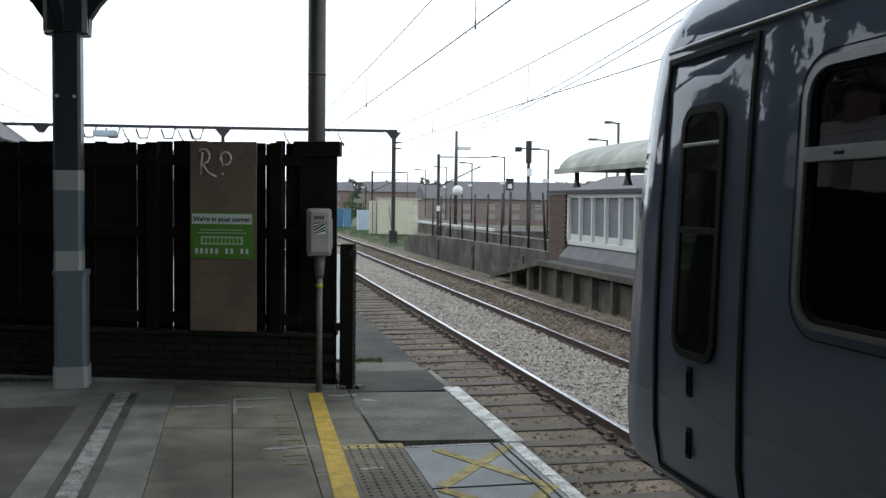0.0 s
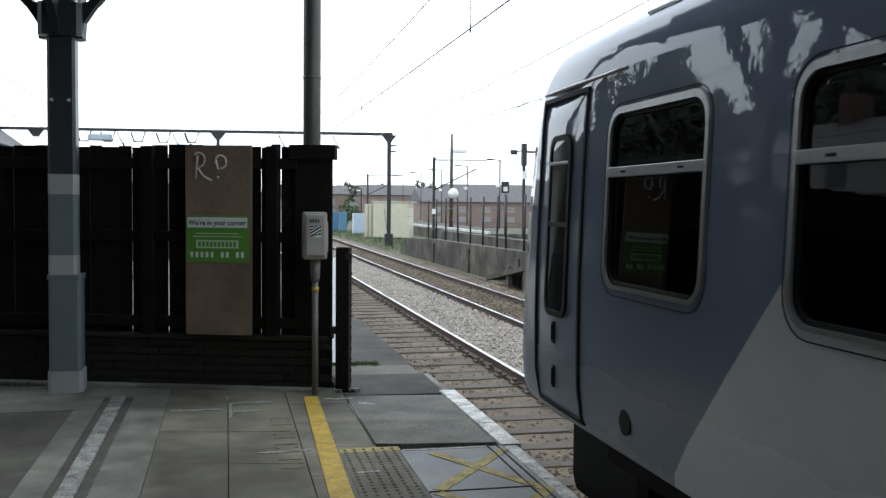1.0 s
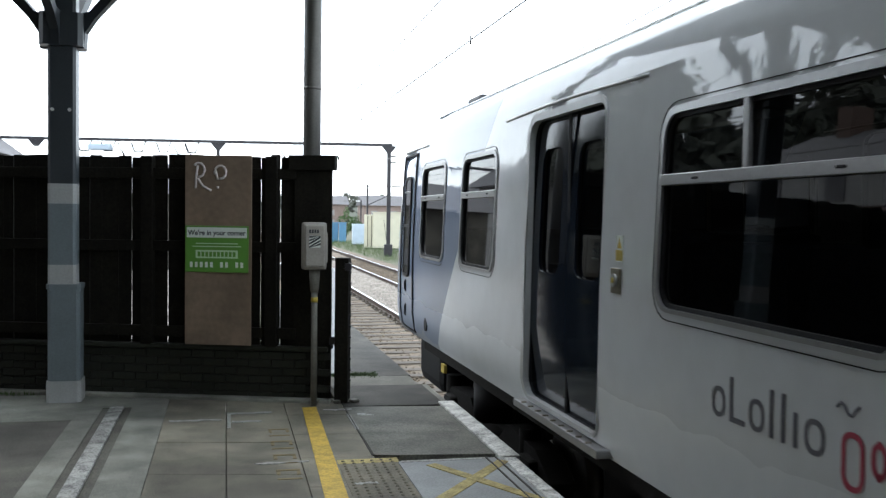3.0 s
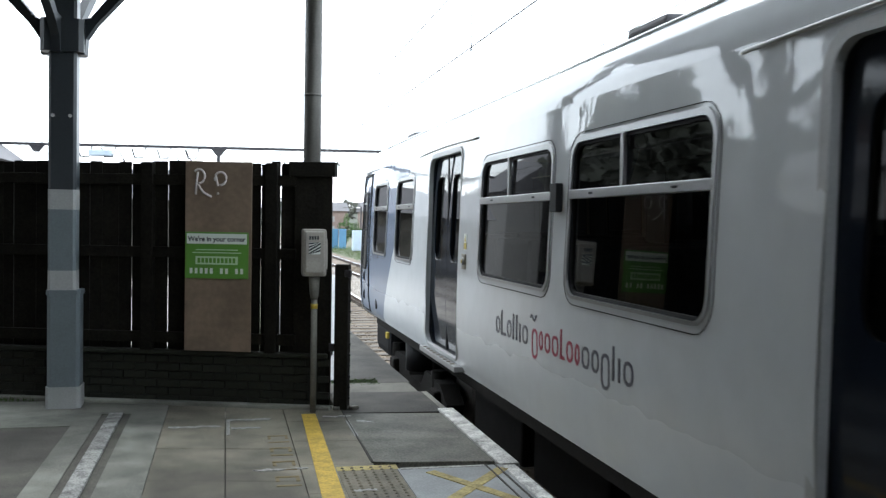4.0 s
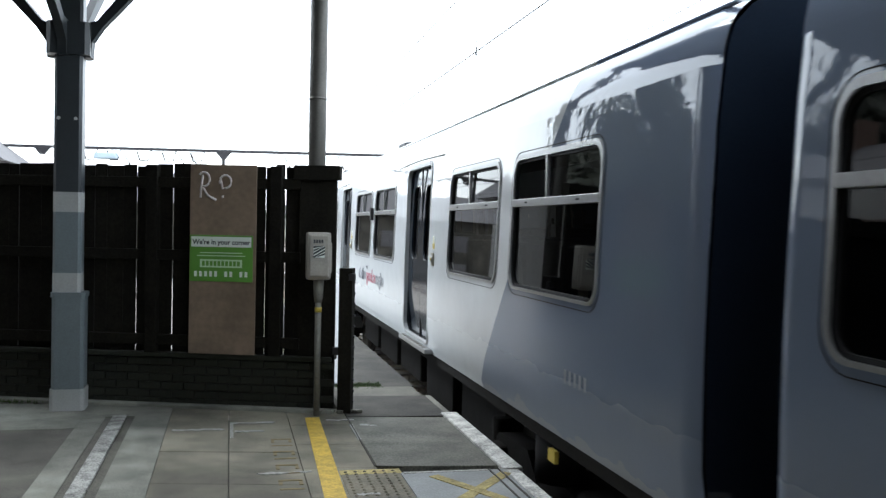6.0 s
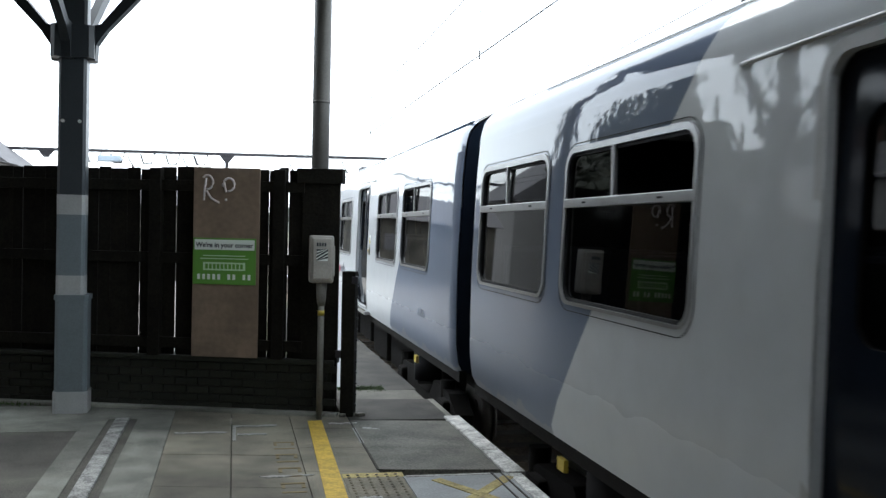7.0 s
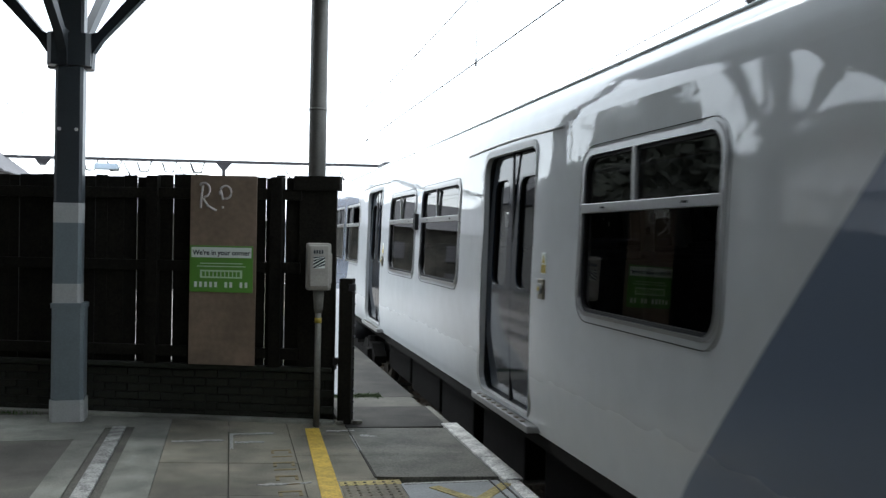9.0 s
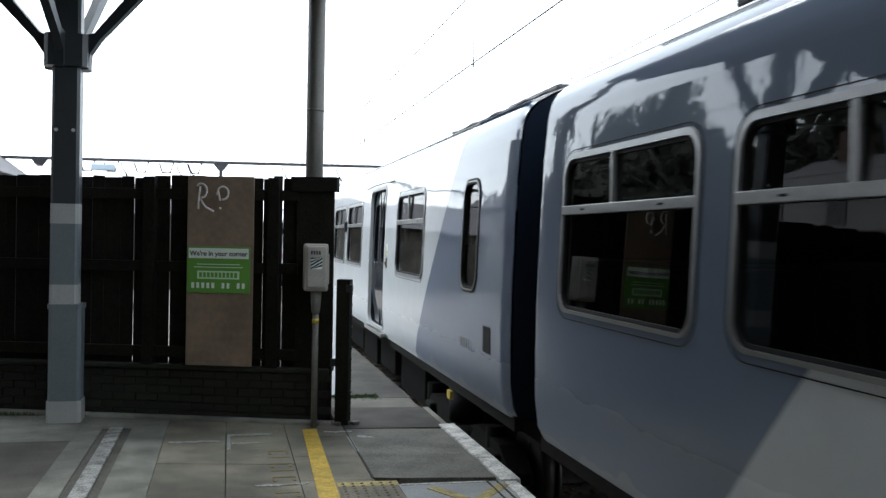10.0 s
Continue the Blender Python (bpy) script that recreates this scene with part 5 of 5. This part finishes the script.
def coach(u_front, length, windows, doors, first, last, label, cab=False, slim=(), number=None, mark=None, lamp_box=None, roof_boxes=(), bogies=(2.6, 16.8), opened={}):
    """A coach; stations run backwards from its front end."""
    car = thing("train_coach", pose(TRACK1, 0, 0), label, "train", "coupled coaches")
    car["u"] = u_front
    paint = livery("coach_paint", first, last)
    start = 1.33 if cab else 0.0
    for sgn in (-1, 1):
        holes = [rr(a - 0.01, c + 0.01, 1.29, 2.245, 0.125) for a, c, _ in windows]
        holes += [rr(a - 0.01, c + 0.01, 0.49, 2.395, 0.115) for a, c in doors]
        holes += [rr(a, c, 1.3, 2.22, 0.14) for a, c in slim]
        bm = bmesh.new()
        side(bm, start, length, holes, sgn)
        even_normals(part("side_panel", bm, paint, car), sgn, start, length)
        for a, c, split in windows:
            coach_window(car, a, c, sgn, split, paint, opened.get(a))
        for a, c in doors:
            sliding_door(car, a, c, sgn)
        for a, c in slim:
            fr = part("window", ring(rr(a - 0.03, c + 0.03, 1.27, 2.25, 0.16), rr(a + 0.015, c - 0.015, 1.315, 2.205, 0.13), sgn, 0.008, 0.02), RUBBER, car, "tall narrow rounded window")
            part("trim", ring(rr(a - 0.012, c + 0.012, 1.288, 2.232, 0.15), rr(a + 0.0, c - 0.0, 1.3, 2.22, 0.14), sgn, 0.012, 0.0), ALU, fr)
            part("pane", pane(rr(a, c, 1.3, 2.22, 0.13), sgn, -0.02), TINTED, fr)
        part("solebar", B(*sorted((sgn * 1.25, sgn * 1.32)), -length, -start, 0.29, 0.4), UNDER, car, "grimy solebar")
        if number is not None:
            number_bars(car, number, 0.78, sgn)
        if mark is not None:
            word_mark(car, mark, sgn)
        if lamp_box is not None:
            part("indicator_lamp", bar(lamp_box + 0.01, lamp_box + 0.13, 1.81, 1.99, sgn, 0.0, 0.045), RUBBER, car, "black side indicator lamp")
        for v in (2.34, 17.2):
            part("label_plate", B(*sorted((sgn * 1.33, sgn * 1.36)), -v - 0.13, -v, 0.2, 0.28), LABELYEL, car, "small yellow plate")
        part("gutter", tube(bmesh.new(), [(sgn * 1.235, -max(start, 1.6), 2.766), (sgn * 1.235, -length, 2.766)], 0.012, 6), paint, car)
    # roof shell: painted shoulders and a dark grey crown
    r0 = 2.05 if cab else 0.0
    ends = [length - 0.09, length - 0.05, length - 0.02]
    st = sorted(list(np.linspace(r0, length, 8)) + ends + [length - DRAWN] + ([] if cab else [0.02, 0.05, 0.09, DRAWN]))
    crown = ROOF[3:] + [(-x, z) for x, z in ROOF[-2:2:-1]]
    smooth, tang = [], []
    pts = [(HW[-2], HZ[-2])] + ROOF
    for k in range(1, 4):
        p0, p1, p2, p3 = (np.array(pts[k + j]) for j in (-1, 0, 1, 2))
        m1, m2 = (p2 - p0) / 2, (p3 - p1) / 2
        if k == 1:
            m1 = np.array((-0.0095, 0.095))
        for t in np.linspace(0, 1, 6)[: 6 if k == 3 else 5]:
            smooth.append(tuple((2 * t ** 3 - 3 * t * t + 1) * p1 + (t ** 3 - 2 * t * t + t) * m1 + (3 * t * t - 2 * t ** 3) * p2 + (t ** 3 - t * t) * m2))
            d = (6 * t * t - 6 * t) * p1 + (3 * t * t - 4 * t + 1) * m1 + (6 * t - 6 * t * t) * p2 + (3 * t * t - 2 * t) * m2
            tang.append((d[1], -d[0]))
    for name, prof, m in (("roof_shoulder", smooth, paint), ("roof_shoulder", [(-x, z) for x, z in smooth], paint), ("roof", crown, ROOFPAINT)):
        bm = bmesh.new()
        rows = [[bm.verts.new((x * (1 - drawn_in(v, start, length) / 1.36), -v, z)) for x, z in prof] for v in st]
        for a, c in zip(rows, rows[1:]):
            for k in range(len(prof) - 1):
                bm.faces.new((a[k], c[k], c[k + 1], a[k + 1])).smooth = True
        bmesh.ops.recalc_face_normals(bm, faces=bm.faces[:])
        if sum(f.normal.z for f in bm.faces) < 0:
            bmesh.ops.reverse_faces(bm, faces=bm.faces[:])
        ob = part(name, bm, m, car, "dark grey roof" if name == "roof" else "")
        if name != "roof":
            sgn = 1 if prof[0][0] > 0 else -1
            n = len(prof)
            ob.data.normals_split_custom_set_from_vertices([Vector((sgn * tang[i % n][0], 0, tang[i % n][1])).normalized() for i in range(len(ob.data.vertices))])
    if cab:
        # nose: plan outlines stacked level by level
        lev = list(zip(HW, HZ)) + [(HW[-1], 2.4801)] + ROOF[1:]
        bm = bmesh.new()
        rows = []
        for w, z in lev:
            if z <= 2.48:
                uf = front_line(z)
                back = 1.33
            else:
                uf = float(np.interp(z, [2.48, 2.68, 2.843, 2.925, 3.0, 3.05], [-0.08, 0.12, 0.5, 0.85, 1.3, 2.0]))
                back = 2.05
            q = [(w, back), (w, (back + uf + 0.35) / 2), (w * 0.985, uf + 0.3), (w * 0.965, uf + 0.12), (w * 0.91, uf), (w * 0.8, uf - 0.1), (w * 0.5, uf - 0.18), (0, uf - 0.2)]
            q = [(x, min(v, back)) for x, v in q]
            q = q + [(-x, v) for x, v in q[-2::-1]]
            rows.append([bm.verts.new((x, -v, z)) for x, v in q])
        for a, c in zip(rows, rows[1:]):
            for k in range(len(rows[0]) - 1):
                f = bm.faces.new((a[k], a[k + 1], c[k + 1], c[k]))
                f.smooth = True
        bmesh.ops.remove_doubles(bm, verts=bm.verts[:], dist=0.0005)
        bmesh.ops.recalc_face_normals(bm, faces=bm.faces[:])
        part("cab_shell", bm, paint, car, "slate-blue cab end")
        part("valance", B(-1.16, 1.16, -1.5, -0.25, -0.2, 0.4, bev=0.12), RUBBER, car, "black valance under the cab")
        part("coupler", B(-0.25, 0.25, -0.4, 0.35, -0.2, 0.2, bev=0.05), UNDER, car)
        for sgn in (-1, 1):
            dr = part("cab_door", ring(dense(0.235, 1.09, 0.43, 2.43), dense(0.262, 1.063, 0.458, 2.402), sgn, 0.014, -0.008, hf=cab_half), RUBBER, car, "narrow cab door outline")
            part("window_seal", ring(rr(0.46, 0.87, 1.035, 2.175, 0.1, 8), rr(0.495, 0.835, 1.07, 2.14, 0.08, 8), sgn, 0.02, -0.004, hf=cab_half), RUBBER, dr)
            part("pane", pane(rr(0.49, 0.84, 1.065, 2.145, 0.08), sgn, 0.013, hf=cab_half), DARKGLASS, dr, "dark cab door glass")
            part("pane_bar", bar(0.49, 0.84, 1.6, 1.63, sgn, 0.01, 0.018, hf=cab_half), RUBBER, dr)
            part("pane_bar", bar(0.49, 0.84, 1.99, 2.01, sgn, 0.01, 0.017, hf=cab_half), ALU, dr)
            for z in (0.58, 0.86):
                part("grab_recess", bar(0.615, 0.655, z, z + 0.14, sgn, 0.0, 0.012, hf=cab_half), RUBBER, dr)
                part("grab_handle", bar(0.63, 0.64, z + 0.02, z + 0.12, sgn, 0.008, 0.022, hf=cab_half), DARKDOOR, dr)
            part("rain_strip", tube(bmesh.new(), [(sgn * cab_half(v, 2.47), -v, 2.47) for v in (0.2, 0.4, 0.6, 0.8, 1.1, 1.32, 1.6)], 0.011, 6), ALU, car)
            part("filler_cap", tube(bmesh.new(), [(sgn * (half(0.6) - 0.01), -1.75, 0.6), (sgn * (half(0.6) + 0.008), -1.75, 0.6)], 0.07, 14), RUBBER, car)
    # ends, floor, ceiling, interior
    endp = [(x, z) for x, z in zip(HW, HZ)] + ROOF[1:]
    endp = endp + [(-x, z) for x, z in endp[-2::-1]]
    for v in ((length,) if cab else (0.0, length)):
        bm = bmesh.new()
        a, c = (-v + 0.002, -v + 0.03) if v else (-0.03, -0.002)
        prism(bm, [(x * 0.955, z - 0.01) for x, z in endp], "y", a, c)
        part("end_wall", bm, DARKDOOR, car, "dark coach end")
    part("floor", B(-1.3, 1.3, -length + 0.05, -1.4 if cab else -0.05, 0.36, 0.44), UNDER, car)
    part("ceiling_lining", B(-1.05, 1.05, -length + 0.05, -2.1 if cab else -0.05, 2.6, 2.63), CABIN, car)
    v = 1.9 if cab else 0.7
    while v < length - 1.0:
        if all(not (a - 0.35 < v < c + 0.35) for a, c in doors):
            for x0, x1 in ((-1.28, -0.3), (0.3, 1.28)):
                bm = B(x0, x1, -v - 0.06, -v + 0.06, 0.75, 1.62, bev=0.05)
                box(bm, x0, x1, -v - 0.5, -v, 0.75, 0.9, bev=0.04)
                part("seat", bm, SEATBLUE, car)
        v += 0.9
    for v in bogies:
        bogie(car, v)
    v = bogies[0] + 2.4
    while v < bogies[1] - 2.6:
        for sgn in (-1, 1):
            w = random.uniform(1.35, 1.8)
            part("equipment_box", B(*sorted((sgn * 0.5, sgn * 0.98)), -v - w, -v, random.uniform(-0.42, -0.3), 0.2, bev=0.03), UNDER, car)
        v += 1.9
    # added box under the floor that blocks light passing beneath the coach
    part("under_light_block", B(-1.0, 1.0, -length + 0.3, -1.6, 0.12, 0.35), UNDER, car, "dark box added to block light under the train")
    for v, x, l_, h in roof_boxes:
        zc = float(np.interp(-abs(x), [-p for p, _ in ROOF], [z for _, z in ROOF]))
        part("roof_box", B(x - 0.13, x + 0.13, -v - l_, -v, zc - 0.06, zc + h, bev=0.03), ROOFGREY, car, "small dark roof unit")
    if not cab:
        part("gangway", B(-0.85, 0.85, -0.02, 0.6, 0.1, 2.62, bev=0.05), RUBBER, car, "black gangway bellows")
        for k in range(5):
            part("bellows_rib", B(-0.9, 0.9, 0.05 + 0.11 * k, 0.1 + 0.11 * k, 0.06, 2.66, bev=0.015), RUBBER, car)
    return car


DARKGLASS = mat("dark_cab_glass", (0.02, 0.022, 0.024), 0.05, var=0.1, bump=0)
CARS = [
    coach(-1.45, 19.32, [(1.45, 2.545, False), (3.24, 4.335, False), (7.27, 9.02, True), (9.375, 11.14, True), (14.265, 15.975, True), (16.375, 18.105, True)],
          [(5.16, 6.53), (11.95, 13.33)], 2.24, 15.47, "white suburban train coach with slate-blue cab end", cab=True, number=17.62, mark=7.84, lamp_box=9.1,
          roof_boxes=((1.95, -0.9, 0.5, 0.01), (9.45, -0.95, 0.55, 0.015)), bogies=(3.2, 16.6), opened={16.375: "front"}),
    coach(18.485, 19.3, [(0.35, 2.1, True), (2.47, 4.22, True), (7.32, 9.09, True), (9.45, 11.25, True), (14.43, 16.1, True)],
          [(5.2, 6.58), (12.13, 13.48)], 2.22, 15.66, "white suburban train coach with slate-blue ends", slim=((17.88, 18.4),), number=17.9, lamp_box=9.16,
          roof_boxes=((4.0, -0.95, 0.7, 0.02), (17.6, -0.8, 1.4, 0.02)), opened={2.47: "rear"}),
    coach(38.415, 19.3, [(0.56, 2.31, True), (2.67, 4.41, True), (7.15, 8.87, True), (9.27, 11.0, True), (14.43, 16.18, True)],
          [(5.2, 6.58), (12.145, 13.555)], 2.43, 15.7, "white suburban train coach with slate-blue ends", lamp_box=8.98,
          roof_boxes=((2.05, -0.95, 0.6, 0.07),)),
]
# flat black plate: the shade in the hatch recess is put into its colour
part("access_hatch", bar(18.68, 18.9, 0.82, 1.03, -1, 0.0, 0.003), RUBBER, CARS[1], "hatch as a dark plate that stands for its shaded recess")
part("roof_pipe", tube(bmesh.new(), [(-0.95, -(15.5 + 0.3 * k), 2.912 + (0.018 if k % 3 == 0 else 0)) for k in range(12)], 0.02, 5), ROOFGREY, CARS[1])
part("roof_loop", tube(bmesh.new(), [(-0.95, -2.1, 2.92), (-0.95, -2.1, 3.05), (-0.95, -2.14, 3.08), (-0.95, -2.18, 3.05), (-0.95, -2.18, 2.92)], 0.01, 5), ROOFGREY, CARS[2])


# ---- what moves ----
# small unevenness of the pull, in metres
UNEVEN = ((0.0, 0.5, 1.0, 4.5, 5.0, 5.5, 8.0, 8.5, 9.0, 9.5), (-0.03, -0.04, 0.0, 0.0, 0.07, 0.0, 0.0, -0.03, 0.15, 0.0))


def run(t):
    """How far the train has gone, in metres, at t seconds: it pulls away."""
    q = (t - 5) / 5
    return 17.394 + 20.795 * q + 6.5596 * q * q - 0.0449 * q ** 3 + float(np.interp(t, UNEVEN[0], UNEVEN[1]))


def motions():
    for car in CARS:
        walk(car, [(k * 0.5, pose(TRACK1, run(k * 0.5) - car["u"], 0)) for k in range(21)])
    for ob, v in WHEELS:
        walk(ob, [(k / 15, pose(0, -v, -0.29, -math.degrees((run(k / 15) - run(0)) / 0.42))) for k in range(151)])


motions()
